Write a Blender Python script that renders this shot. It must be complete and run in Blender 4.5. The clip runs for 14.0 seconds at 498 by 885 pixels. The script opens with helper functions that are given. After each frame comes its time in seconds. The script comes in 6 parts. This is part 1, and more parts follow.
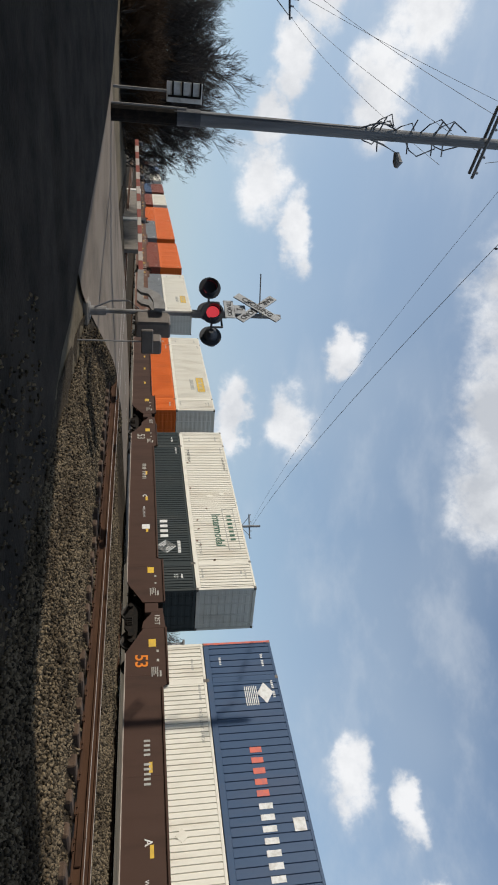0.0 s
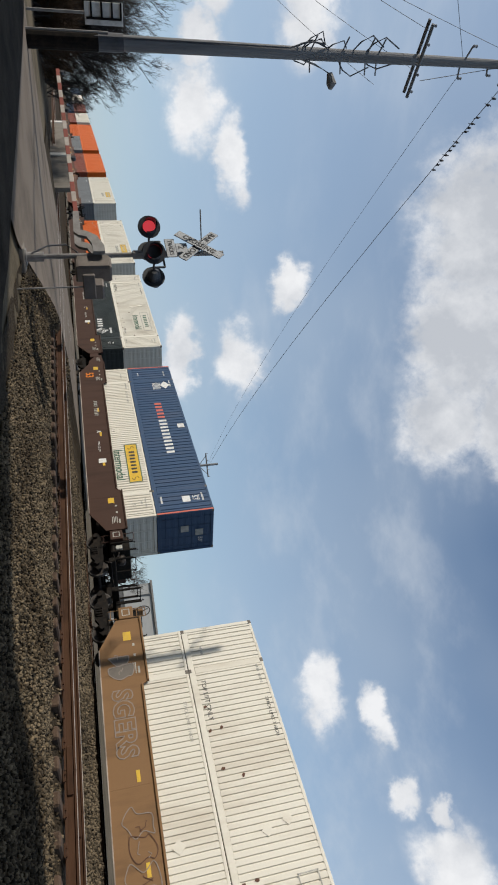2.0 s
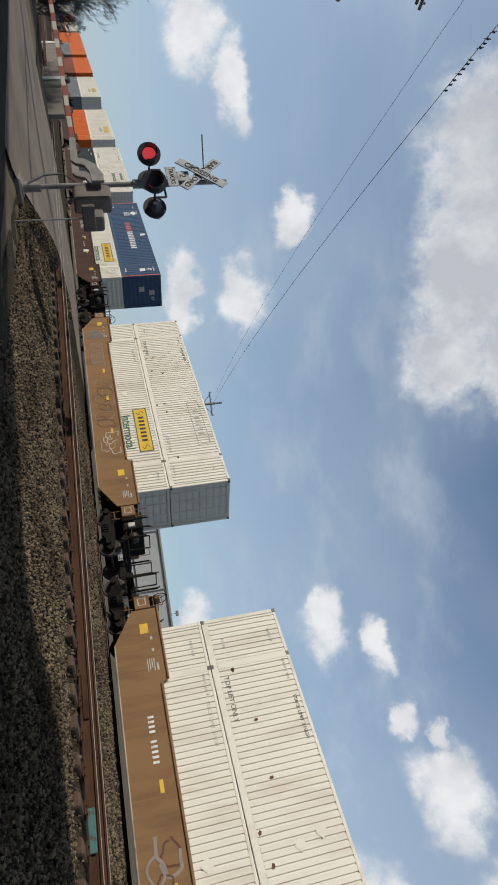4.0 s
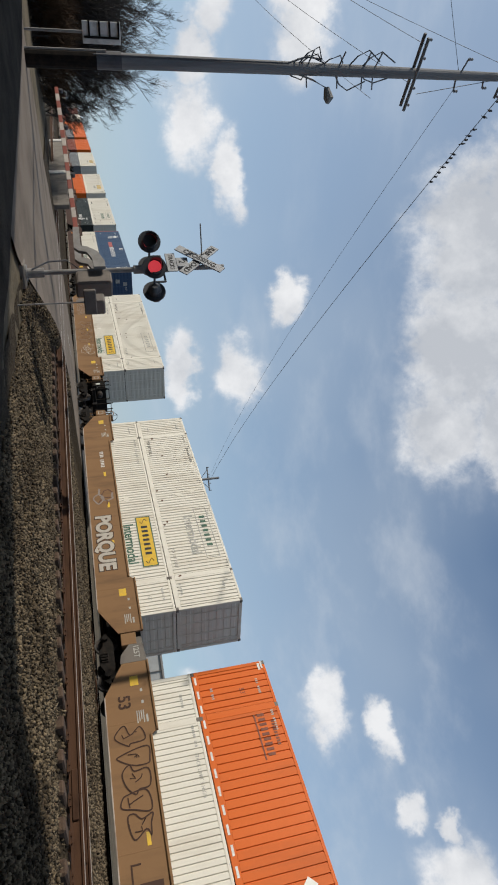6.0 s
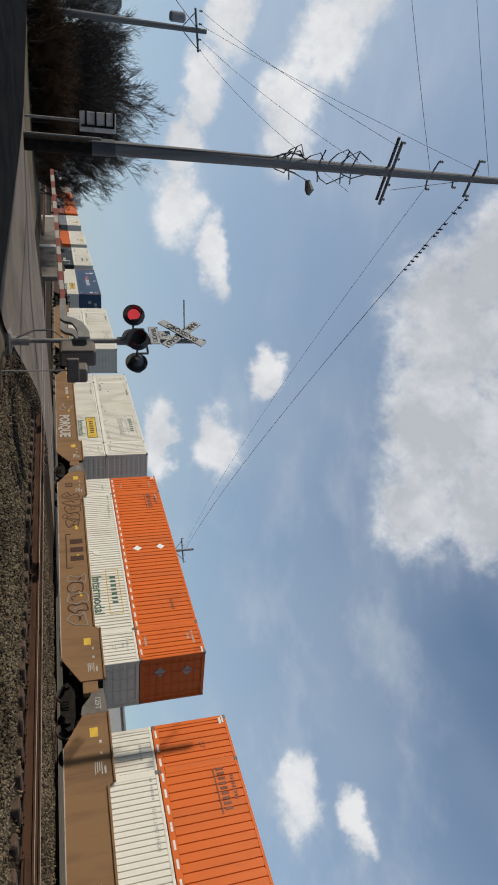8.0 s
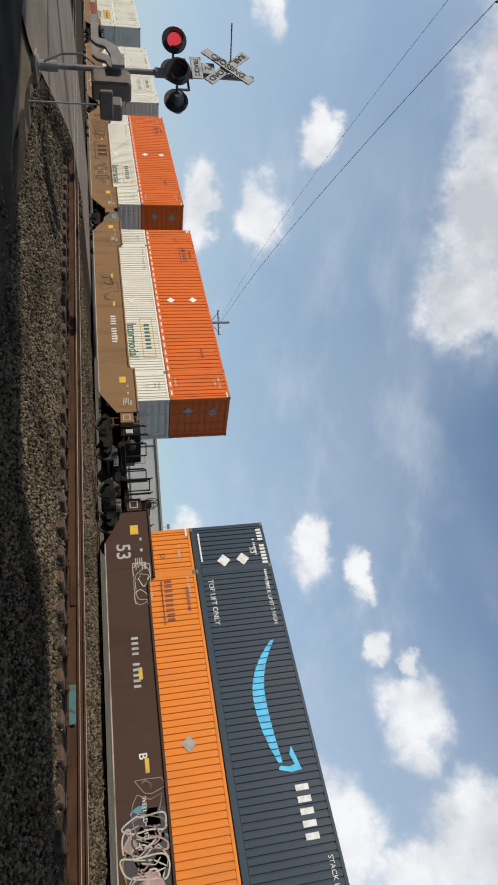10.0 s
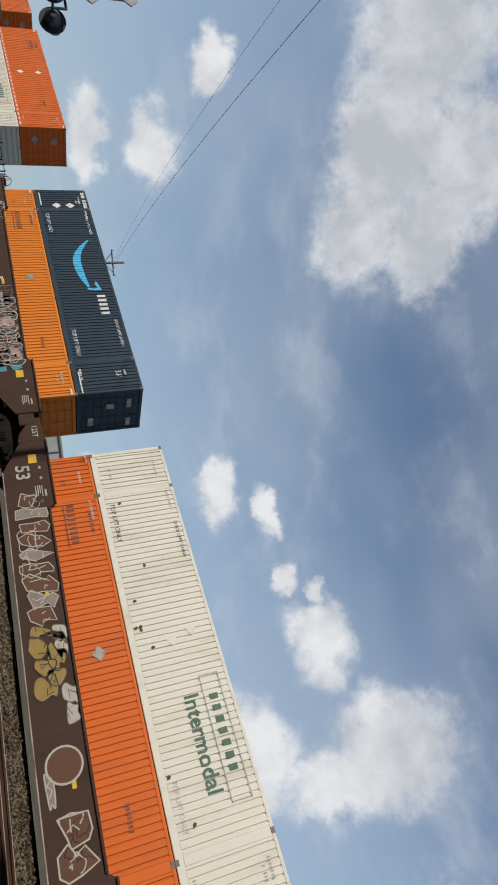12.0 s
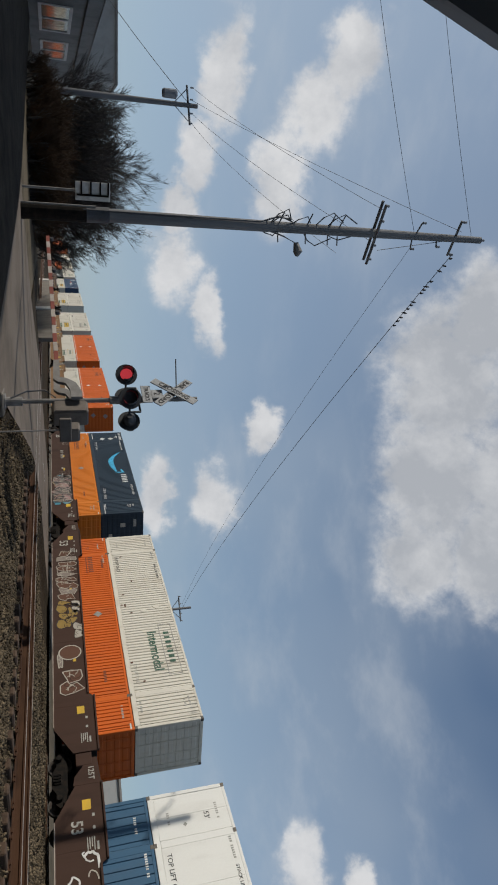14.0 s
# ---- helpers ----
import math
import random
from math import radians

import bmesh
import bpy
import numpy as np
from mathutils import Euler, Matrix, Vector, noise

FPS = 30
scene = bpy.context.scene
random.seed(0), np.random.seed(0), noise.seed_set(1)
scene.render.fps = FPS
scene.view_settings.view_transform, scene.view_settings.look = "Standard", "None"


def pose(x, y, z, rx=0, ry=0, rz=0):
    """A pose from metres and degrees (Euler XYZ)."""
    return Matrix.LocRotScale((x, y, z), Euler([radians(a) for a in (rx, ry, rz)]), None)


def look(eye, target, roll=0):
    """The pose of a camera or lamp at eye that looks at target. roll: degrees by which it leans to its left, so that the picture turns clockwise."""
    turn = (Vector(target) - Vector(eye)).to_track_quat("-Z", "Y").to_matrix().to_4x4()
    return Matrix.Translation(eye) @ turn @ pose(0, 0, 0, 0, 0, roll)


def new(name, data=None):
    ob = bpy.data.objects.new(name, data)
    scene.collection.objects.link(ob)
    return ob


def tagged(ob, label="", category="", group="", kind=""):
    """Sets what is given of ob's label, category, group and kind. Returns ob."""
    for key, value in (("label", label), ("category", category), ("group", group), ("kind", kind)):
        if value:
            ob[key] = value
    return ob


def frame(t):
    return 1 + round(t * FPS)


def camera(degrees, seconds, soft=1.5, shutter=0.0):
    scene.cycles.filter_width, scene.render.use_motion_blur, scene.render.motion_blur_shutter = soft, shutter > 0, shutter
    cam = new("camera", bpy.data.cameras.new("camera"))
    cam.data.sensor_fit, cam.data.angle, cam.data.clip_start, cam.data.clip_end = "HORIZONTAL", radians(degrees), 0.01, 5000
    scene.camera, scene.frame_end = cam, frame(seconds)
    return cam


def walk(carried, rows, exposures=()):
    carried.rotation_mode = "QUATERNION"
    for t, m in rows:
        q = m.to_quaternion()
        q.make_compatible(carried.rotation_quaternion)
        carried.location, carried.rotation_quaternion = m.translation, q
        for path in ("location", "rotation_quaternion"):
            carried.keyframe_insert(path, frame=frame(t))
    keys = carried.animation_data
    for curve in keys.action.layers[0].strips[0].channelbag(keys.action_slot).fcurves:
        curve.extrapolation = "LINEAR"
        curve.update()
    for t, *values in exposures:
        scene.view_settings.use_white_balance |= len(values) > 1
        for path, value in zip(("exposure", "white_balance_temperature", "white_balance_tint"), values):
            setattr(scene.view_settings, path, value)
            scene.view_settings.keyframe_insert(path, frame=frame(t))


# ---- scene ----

# The camera: held by hand in a parked vehicle, on its side, so that the world's up is the picture's right.
cam = camera(42.39, 14.0, soft=1.9)
# seconds, place, degrees to the right of the track's far end, degrees up, lean
PATH = [
    (0, -0.186, 0.031, 0.614, 28.24, 9.66, 0.13),
    (0.5, -0.100, 0.003, 0.572, 28.11, 11.06, -1.14),
    (1, -0.094, -0.041, 0.569, 29.45, 13.35, -2.61),
    (1.5, -0.146, -0.061, 0.592, 33.33, 14.16, -3.18),
    (2, -0.031, -0.080, 0.557, 34.11, 13.56, -5.21),
    (2.5, 0.056, -0.065, 0.539, 32.94, 11.63, -6.19),
    (3, 0.046, -0.043, 0.560, 37.45, 11.77, -5.89),
    (3.2, -0.011, -0.025, 0.555, 39.74, 12.16, -6.33),
    (5.3, -0.083, 0.013, 0.480, 38.93, 13.13, -7.72),
    (5.5, -0.087, 0.008, 0.500, 38.17, 13.31, -7.17),
    (6, -0.150, -0.021, 0.523, 32.90, 13.63, -5.72),
    (6.5, -0.106, -0.090, 0.551, 26.66, 14.05, -3.62),
    (7, -0.084, -0.086, 0.514, 25.75, 15.43, -2.35),
    (7.2, -0.065, -0.093, 0.501, 25.39, 15.91, -2.31),
    (9.3, 0.114, 0.064, 0.506, 34.83, 14.07, -3.96),
    (9.5, 0.140, 0.101, 0.477, 37.52, 13.25, -4.22),
    (10, 0.116, 0.140, 0.529, 46.44, 11.98, -3.15),
    (10.5, 0.083, 0.112, 0.543, 46.73, 12.66, -4.07),
    (11, 0.108, 0.151, 0.575, 48.61, 16.36, -3.44),
    (11.5, 0.077, 0.127, 0.557, 50.36, 17.51, -4.90),
    (12, 0.061, 0.070, 0.546, 52.59, 20.03, -7.22),
    (12.5, 0.084, 0.054, 0.537, 47.57, 20.08, -6.96),
    (13, 0.083, -0.037, 0.506, 31.49, 19.61, -5.35),
    (13.5, 0.139, -0.102, 0.497, 23.06, 19.96, -5.53),
    (14, 0.039, -0.137, 0.599, 21.38, 16.57, -1.97),
]
# seconds, stops: the film's own slow changes of exposure
EXPOSURES = [(0, 0.02), (0.5, 0.0), (1.5, 0.06), (2.5, -0.1), (3, -0.1), (5.5, -0.08), (6, -0.06), (6.5, -0.17), (7.2, -0.18), (9.5, 0.0), (10, 0.06), (11, 0.02), (12, -0.15), (13, -0.25), (14, -0.4)]


def heading(az, el):
    """The way that points az degrees to the right of the track's far end and el degrees up."""
    a, e = radians(az), radians(el)
    return Vector((-math.cos(a) * math.cos(e), math.sin(a) * math.cos(e), math.sin(e)))


walk(cam, [(t, look((x, y, z), Vector((x, y, z)) + heading(az, el), 90 + lean)) for t, x, y, z, az, el, lean in PATH], EXPOSURES)

# ---- light ----
SUN_EL = 31.0
SUN_WAY = Vector((-0.346 * math.cos(radians(SUN_EL)), -0.938 * math.cos(radians(SUN_EL)), math.sin(radians(SUN_EL))))
sun_data = bpy.data.lights.new("sun", "SUN")
sun_data.energy, sun_data.angle, sun_data.color = 4.4, radians(0.6), (1.0, 0.925, 0.81)
sun = new("sun", sun_data)
sun.matrix_world = look(SUN_WAY * 100, (0, 0, 0))

# clouds: degrees to the right, degrees up, half width and half height in degrees
CLOUDS = [
    (-9.5, 13.4, 4.1, 1.7), (-3.8, 11.5, 2.5, 1.5), (-11.5, 23.1, 3.0, 2.1), (-7.5, 21.1, 3.6, 2.4), (-1.8, 18.8, 3.9, 2.2),
    (0.5, 10.5, 2.2, 1.4), (5.8, 9.9, 3.5, 1.9), (9.8, 12.7, 3.1, 1.2), (19.9, 17.8, 2.1, 1.4),
    (26.5, 13.0, 2.7, 2.1), (25.9, 7.9, 3.5, 1.2), (9.2, 36.2, 4.8, 2.7), (16.1, 33.7, 7.4, 4.9), (25.7, 32.4, 6.8, 4.5), (33.9, 30.6, 4.6, 3.0),
    (34.0, 35.5, 5.5, 2.7), (27.0, 38.0, 7.0, 3.6), (56.5, 16.8, 2.4, 1.7), (58.7, 20.9, 2.1, 1.0), (65.5, 21.0, 1.3, 1.1), (67.5, 23.5, 1.2, 0.8), (71.8, 22.8, 3.1, 2.6), (81.7, 26.0, 4.6, 4.6),
    (83.0, 20.9, 3.1, 4.3), (79.5, 15.3, 4.1, 2.9), (56.8, 5.8, 4.0, 1.4), (63.0, 9.2, 2.1, 1.8),
]
FAR_CLOUDS = [(110, 24, 14, 6), (150, 32, 16, 7), (-40, 20, 9, 4), (-75, 28, 14, 6), (-120, 22, 12, 5)]


def build_sky():
    world = bpy.data.worlds.new("sky")
    scene.world = world
    world.use_nodes = True
    nt = world.node_tree
    nt.nodes.clear()
    out = nt.nodes.new("ShaderNodeOutputWorld")
    back = nt.nodes.new("ShaderNodeBackground")
    sky = nt.nodes.new("ShaderNodeTexSky")
    sky.sky_type, sky.sun_disc = "NISHITA", False
    sky.sun_elevation = radians(SUN_EL)
    sky.sun_rotation = math.atan2(SUN_WAY.x, SUN_WAY.y)
    sky.air_density, sky.dust_density, sky.ozone_density = 1.0, 0.5, 3.0
    coord = nt.nodes.new("ShaderNodeTexCoord")
    way = coord.outputs["Generated"]

    def put(v, socket):
        if isinstance(v, (int, float)):
            socket.default_value = v
        elif isinstance(v, tuple):
            socket.default_value = v
        else:
            nt.links.new(v, socket)

    def num(op, a, b=None, c=None, clamp=False):
        n = nt.nodes.new("ShaderNodeMath")
        n.operation, n.use_clamp = op, clamp
        for i, v in enumerate((a, b, c)):
            if v is not None:
                put(v, n.inputs[i])
        return n.outputs[0]

    def vec(op, a, b=None, c=None, value=False):
        n = nt.nodes.new("ShaderNodeVectorMath")
        n.operation = op
        for i, v in enumerate((a, b, c)):
            if v is not None:
                put(v, n.inputs[i])
        return n.outputs["Value"] if value else n.outputs[0]

    def noise_node(scale, detail, rough, vector):
        n = nt.nodes.new("ShaderNodeTexNoise")
        n.inputs["Scale"].default_value, n.inputs["Detail"].default_value, n.inputs["Roughness"].default_value = scale, detail, rough
        nt.links.new(vector, n.inputs["Vector"])
        return n

    def span(v, lo, hi, to=1.0, soft=True):
        n = nt.nodes.new("ShaderNodeMapRange")
        n.interpolation_type = "SMOOTHSTEP" if soft else "LINEAR"
        n.inputs["From Min"].default_value, n.inputs["From Max"].default_value, n.inputs["To Max"].default_value = lo, hi, to
        nt.links.new(v, n.inputs["Value"])
        return n.outputs[0]

    def blend(f, a, b):
        n = nt.nodes.new("ShaderNodeMix")
        n.data_type = "RGBA"
        put(f, n.inputs["Factor"])
        put(a, n.inputs["A"])
        put(b, n.inputs["B"])
        return n.outputs["Result"]

    # degrees to the right of the track's far end, and degrees up
    split = nt.nodes.new("ShaderNodeSeparateXYZ")
    nt.links.new(way, split.inputs[0])
    az = num("DEGREES", num("ARCTAN2", split.outputs["Y"], num("MULTIPLY", split.outputs["X"], -1.0)))
    el = num("DEGREES", num("ARCSINE", split.outputs["Z"]))
    flat = nt.nodes.new("ShaderNodeCombineXYZ")
    nt.links.new(az, flat.inputs[0])
    nt.links.new(el, flat.inputs[1])
    big = noise_node(5.0, 3.0, 0.55, way)
    small = noise_node(20.0, 5.0, 0.6, way)
    warp = vec("MULTIPLY_ADD", big.outputs["Color"], (5.0, 3.6, 0.0), (-2.5, -1.8, 0.0))
    warp2 = vec("MULTIPLY_ADD", small.outputs["Color"], (4.4, 3.4, 0.0), (-2.2, -1.7, 0.0))
    place = vec("ADD", vec("ADD", flat.outputs[0], warp), warp2)
    total = None
    for a, e, ra, re in CLOUDS + FAR_CLOUDS:
        ra, re = ra * 1.6, re * 1.62
        d = vec("LENGTH", vec("MULTIPLY_ADD", place, (1 / ra, 1 / re, 0.0), (-a / ra, -e / re, 0.0)), value=True)
        v = num("MULTIPLY_ADD", d, -1.0, 1.0, True)
        total = v if total is None else num("MAXIMUM", total, v)
    fine = noise_node(38.0, 7.0, 0.65, way)
    ragged = num("MULTIPLY", num("MULTIPLY_ADD", fine.outputs["Fac"], 0.80, -0.40), span(total, 0.0, 0.22))
    dens = num("ADD", total, ragged)
    cover = num("MULTIPLY", span(dens, 0.0, 0.64), span(total, 0.0, 0.46, 1.0))
    cover = num("MULTIPLY", cover, num("MULTIPLY_ADD", span(total, 0.10, 0.50), 0.20, 0.80))
    # billows catch the sun on one side; thick middles let less light through
    to_sun = vec("ADD", way, tuple(SUN_WAY * 0.06))
    lump_a, lump_b = noise_node(10.0, 6.0, 0.6, way), noise_node(10.0, 6.0, 0.6, to_sun)
    relief = num("SUBTRACT", lump_a.outputs["Fac"], lump_b.outputs["Fac"])
    thick = num("MULTIPLY", span(total, 0.20, 0.62, 0.70), span(el, 20.0, 30.0, 0.9))
    grey = num("ADD", thick, num("MULTIPLY_ADD", relief, -1.8, 0.20), None, True)
    shade = blend(grey, (0.89, 0.90, 0.92, 1), (0.54, 0.57, 0.62, 1))
    # thin high veil, and haze towards the horizon
    wisps = noise_node(1.7, 3.0, 0.5, vec("MULTIPLY", way, (1.0, 1.0, 1.8)))
    streaks = noise_node(7.0, 6.0, 0.6, vec("MULTIPLY", way, (1.0, 0.6, 1.7)))
    veil = span(wisps.outputs["Fac"], 0.34, 0.72, 0.48)
    streak = num("MULTIPLY", span(streaks.outputs["Fac"], 0.47, 0.78, 0.42), span(wisps.outputs["Fac"], 0.30, 0.62))
    haze = span(el, 36.0, -4.0, 0.66, False)
    clear = vec("MULTIPLY", sky.outputs[0], (SKY * 0.86, SKY * 0.98, SKY * 1.04))
    clear = blend(veil, clear, (0.46, 0.53, 0.62, 1))
    clear = blend(streak, clear, (0.66, 0.70, 0.76, 1))
    clear = blend(haze, clear, (0.48, 0.595, 0.71, 1))
    # the air is whiter on the sun's side
    glare = span(vec("DOT_PRODUCT", way, tuple(SUN_WAY), value=True), -0.10, 1.0, 0.66, False)
    clear = blend(glare, clear, (0.50, 0.61, 0.745, 1))
    nt.links.new(blend(cover, clear, shade), back.inputs["Color"])
    back.inputs["Strength"].default_value = 1.0
    nt.links.new(back.outputs[0], out.inputs["Surface"])


SKY = 0.112
build_sky()

# ---- materials ----


def material(name, base, rough=0.6, metal=0.0, other=None, scale=2.0, stretch=(1, 1, 1), low=0.45, high=0.7, fine=40.0, grain=0.12, bump=0.0, bump_scale=None,
             emit=0.0, island=0.0, spec=0.4):
    """A surface of two colours in soft patches, with fine grain, uneven gloss and a little relief."""
    m = bpy.data.materials.new(name)
    m.use_nodes = True
    nt = m.node_tree
    b = nt.nodes["Principled BSDF"]
    b.inputs["Metallic"].default_value = metal
    b.inputs["Specular IOR Level"].default_value = spec
    coord = nt.nodes.new("ShaderNodeTexCoord")
    mapping = nt.nodes.new("ShaderNodeMapping")
    mapping.inputs["Scale"].default_value = stretch
    nt.links.new(coord.outputs["Object"], mapping.inputs["Vector"])
    info = nt.nodes.new("ShaderNodeObjectInfo")
    shift = nt.nodes.new("ShaderNodeVectorMath")
    shift.operation = "ADD"
    mult = nt.nodes.new("ShaderNodeMath")
    mult.operation = "MULTIPLY"
    mult.inputs[1].default_value = 57.0
    nt.links.new(info.outputs["Random"], mult.inputs[0])
    nt.links.new(mapping.outputs[0], shift.inputs[0])
    nt.links.new(mult.outputs[0], shift.inputs[1])
    n1 = nt.nodes.new("ShaderNodeTexNoise")
    n1.inputs["Scale"].default_value, n1.inputs["Detail"].default_value, n1.inputs["Roughness"].default_value = scale, 6.0, 0.62
    nt.links.new(shift.outputs[0], n1.inputs["Vector"])
    n2 = nt.nodes.new("ShaderNodeTexNoise")
    n2.inputs["Scale"].default_value, n2.inputs["Detail"].default_value = fine, 4.0
    nt.links.new(coord.outputs["Object"], n2.inputs["Vector"])
    ramp = nt.nodes.new("ShaderNodeMapRange")
    ramp.inputs["From Min"].default_value, ramp.inputs["From Max"].default_value = low, high
    nt.links.new(n1.outputs["Fac"], ramp.inputs["Value"])
    mix = nt.nodes.new("ShaderNodeMix")
    mix.data_type = "RGBA"
    nt.links.new(ramp.outputs[0], mix.inputs["Factor"])
    other = other or tuple(c * 0.72 for c in base)
    mix.inputs["A"].default_value, mix.inputs["B"].default_value = (*base, 1), (*other, 1)
    value = nt.nodes.new("ShaderNodeMath")
    value.operation = "MULTIPLY_ADD"
    value.inputs[1].default_value, value.inputs[2].default_value = grain * 2, 1 - grain
    nt.links.new(n2.outputs["Fac"], value.inputs[0])
    gain = value.outputs[0]
    if island:
        geo = nt.nodes.new("ShaderNodeNewGeometry")
        v2 = nt.nodes.new("ShaderNodeMath")
        v2.operation = "MULTIPLY_ADD"
        v2.inputs[1].default_value, v2.inputs[2].default_value = island * 2, 1 - island
        nt.links.new(geo.outputs["Random Per Island"], v2.inputs[0])
        v3 = nt.nodes.new("ShaderNodeMath")
        v3.operation = "MULTIPLY"
        nt.links.new(gain, v3.inputs[0])
        nt.links.new(v2.outputs[0], v3.inputs[1])
        gain = v3.outputs[0]
    tone = nt.nodes.new("ShaderNodeVectorMath")
    tone.operation = "SCALE"
    nt.links.new(mix.outputs["Result"], tone.inputs[0])
    nt.links.new(gain, tone.inputs["Scale"])
    nt.links.new(tone.outputs[0], b.inputs["Base Color"])
    r = nt.nodes.new("ShaderNodeMath")
    r.operation = "MULTIPLY_ADD"
    r.use_clamp = True
    r.inputs[1].default_value, r.inputs[2].default_value = 0.3, rough - 0.15
    nt.links.new(n1.outputs["Fac"], r.inputs[0])
    nt.links.new(r.outputs[0], b.inputs["Roughness"])
    if bump:
        n3 = nt.nodes.new("ShaderNodeTexNoise")
        n3.inputs["Scale"].default_value, n3.inputs["Detail"].default_value = bump_scale or fine, 5.0
        nt.links.new(coord.outputs["Object"], n3.inputs["Vector"])
        bp = nt.nodes.new("ShaderNodeBump")
        bp.inputs["Strength"].default_value, bp.inputs["Distance"].default_value = 0.6, bump
        nt.links.new(n3.outputs["Fac"], bp.inputs["Height"])
        nt.links.new(bp.outputs[0], b.inputs["Normal"])
    if emit:
        b.inputs["Emission Color"].default_value = (*base, 1)
        b.inputs["Emission Strength"].default_value = emit
    return m


def paint(name, base, dirt=(0.30, 0.24, 0.18), amount=0.5, rough=0.55):
    """Weathered paint on sheet steel, streaked from top to bottom."""
    dirty = tuple(c * (1 - amount) + d * amount for c, d in zip(base, dirt))
    return material(name, base, rough, 0.0, dirty, 1.3, (1.0, 1.0, 0.22), 0.5, 0.78, 22.0, 0.05, 0.002, 3.0, spec=0.25)


WHITE = paint("white_container_paint", (0.576, 0.548, 0.476), (0.32, 0.256, 0.184), 0.5)
WHITE_CLEAN = paint("clean_white_container_paint", (0.656, 0.656, 0.624), (0.32, 0.288, 0.24), 0.25)
ORANGE = paint("orange_container_paint", (0.52, 0.102, 0.009), (0.288, 0.08, 0.028), 0.5)
AMBER = paint("light_orange_container_paint", (0.57, 0.168, 0.014), (0.336, 0.128, 0.04), 0.5)
NAVY = paint("navy_container_paint", (0.0176, 0.032, 0.0496), (0.048, 0.056, 0.064), 0.4)
BLUE = paint("blue_container_paint", (0.032, 0.0624, 0.12), (0.072, 0.08, 0.112), 0.4)
BLACKISH = paint("dark_green_container_paint", (0.0224, 0.0288, 0.0288), (0.064, 0.064, 0.056), 0.4)
GREY_BOX = paint("grey_container_paint", (0.136, 0.144, 0.152), (0.08, 0.072, 0.064), 0.4)
MAROON = paint("red_brown_container_paint", (0.176, 0.044, 0.024), (0.096, 0.04, 0.024), 0.5)
STEELBLUE = paint("mid_blue_container_paint", (0.036, 0.096, 0.168), (0.064, 0.08, 0.096), 0.4)
CAR_BROWN = paint("brown_freight_car_paint", (0.0432, 0.0204, 0.0126), (0.018, 0.0114, 0.0084), 0.7, 0.7)
CAR_TAN = paint("tan_freight_car_paint", (0.176, 0.0976, 0.0432), (0.068, 0.04, 0.0232), 0.65, 0.7)
CAR_RUST = paint("rust_brown_freight_car_paint", (0.096, 0.0448, 0.0272), (0.048, 0.0272, 0.0184), 0.6, 0.7)
GREASE = material("greasy_black_steel", (0.008, 0.0072, 0.0064), 0.75, 0.0, (0.0224, 0.0168, 0.0128), 6.0, spec=0.10)
WHEEL = material("worn_wheel_steel", (0.036, 0.028, 0.0224), 0.6, 0.2, (0.016, 0.0128, 0.0112), 8.0)
TREAD = material("polished_wheel_tread", (0.112, 0.104, 0.096), 0.4, 0.6)
SILL = material("dusty_sill_flange", (0.32, 0.272, 0.232), 0.75, 0.0, (0.128, 0.096, 0.072), 1.2)
PLACARD = material("bare_placard_holder", (0.272, 0.264, 0.248), 0.5, 0.2, (0.176, 0.16, 0.144), 5.0)
CASTING = material("grimy_corner_casting", (0.128, 0.112, 0.096), 0.6, 0.3)
RAIL_SIDE = material("rusty_rail_side", (0.056, 0.0272, 0.0144), 0.9, 0.0, (0.0288, 0.0144, 0.0088), 5.0, (0.3, 1, 1), bump=0.004, spec=0.2)
RAIL_HEAD = material("polished_rail_head", (0.48, 0.45, 0.42), 0.35, 0.8, (0.3, 0.25, 0.2), 3.0)
RUST_HEAD = material("dull_worn_rail_head", (0.40, 0.35, 0.30), 0.42, 0.5, (0.24, 0.18, 0.14), 3.0)
TIE = material("weathered_timber_tie", (0.072, 0.0448, 0.0288), 0.9, 0.0, (0.028, 0.0184, 0.0128), 9.0, (1, 0.15, 1), bump=0.012)
BALLAST = material("grey_ballast_stone", (0.0976, 0.0752, 0.048), 0.9, 0.0, (0.032, 0.0232, 0.0144), 0.8, fine=25.0, grain=0.25, bump=0.02, island=0.9, spec=0.12)
GRAVEL = material("fine_gravel_bed", (0.048, 0.0368, 0.024), 0.95, 0.0, (0.016, 0.012, 0.008), 22.0, low=0.4, high=0.6, fine=55.0, grain=0.4, bump=0.05, bump_scale=18.0, spec=0.08)
DIRT = material("dry_dirt_and_grass", (0.108, 0.0864, 0.0576), 0.95, 0.0, (0.056, 0.0464, 0.0288), 0.6, fine=9.0, grain=0.3, bump=0.05, bump_scale=6.0, spec=0.15)
ASPHALT = material("worn_grey_asphalt", (0.154, 0.1276, 0.1038), 0.9, 0.0, (0.0924, 0.07568, 0.0616), 0.5, fine=60.0, grain=0.2, bump=0.006, spec=0.15)
# near-black base: the building's shade is put into the lot's colour
SHADED_LOT = material("shade_darkened_tarred_gravel_lot", (0.0304, 0.0232, 0.016), 0.95, 0.0, (0.012, 0.0092, 0.0068), 1.1, low=0.35, high=0.65, fine=30.0, grain=0.7, bump=0.03, bump_scale=14.0, spec=0.10)
CONCRETE = material("weathered_concrete", (0.16, 0.144, 0.124), 0.9, 0.0, (0.096, 0.084, 0.072), 1.2, bump=0.006)
WHITE_PAINT = material("chalky_white_paint", (0.592, 0.584, 0.56), 0.6, 0.0, (0.4, 0.384, 0.36), 4.0)
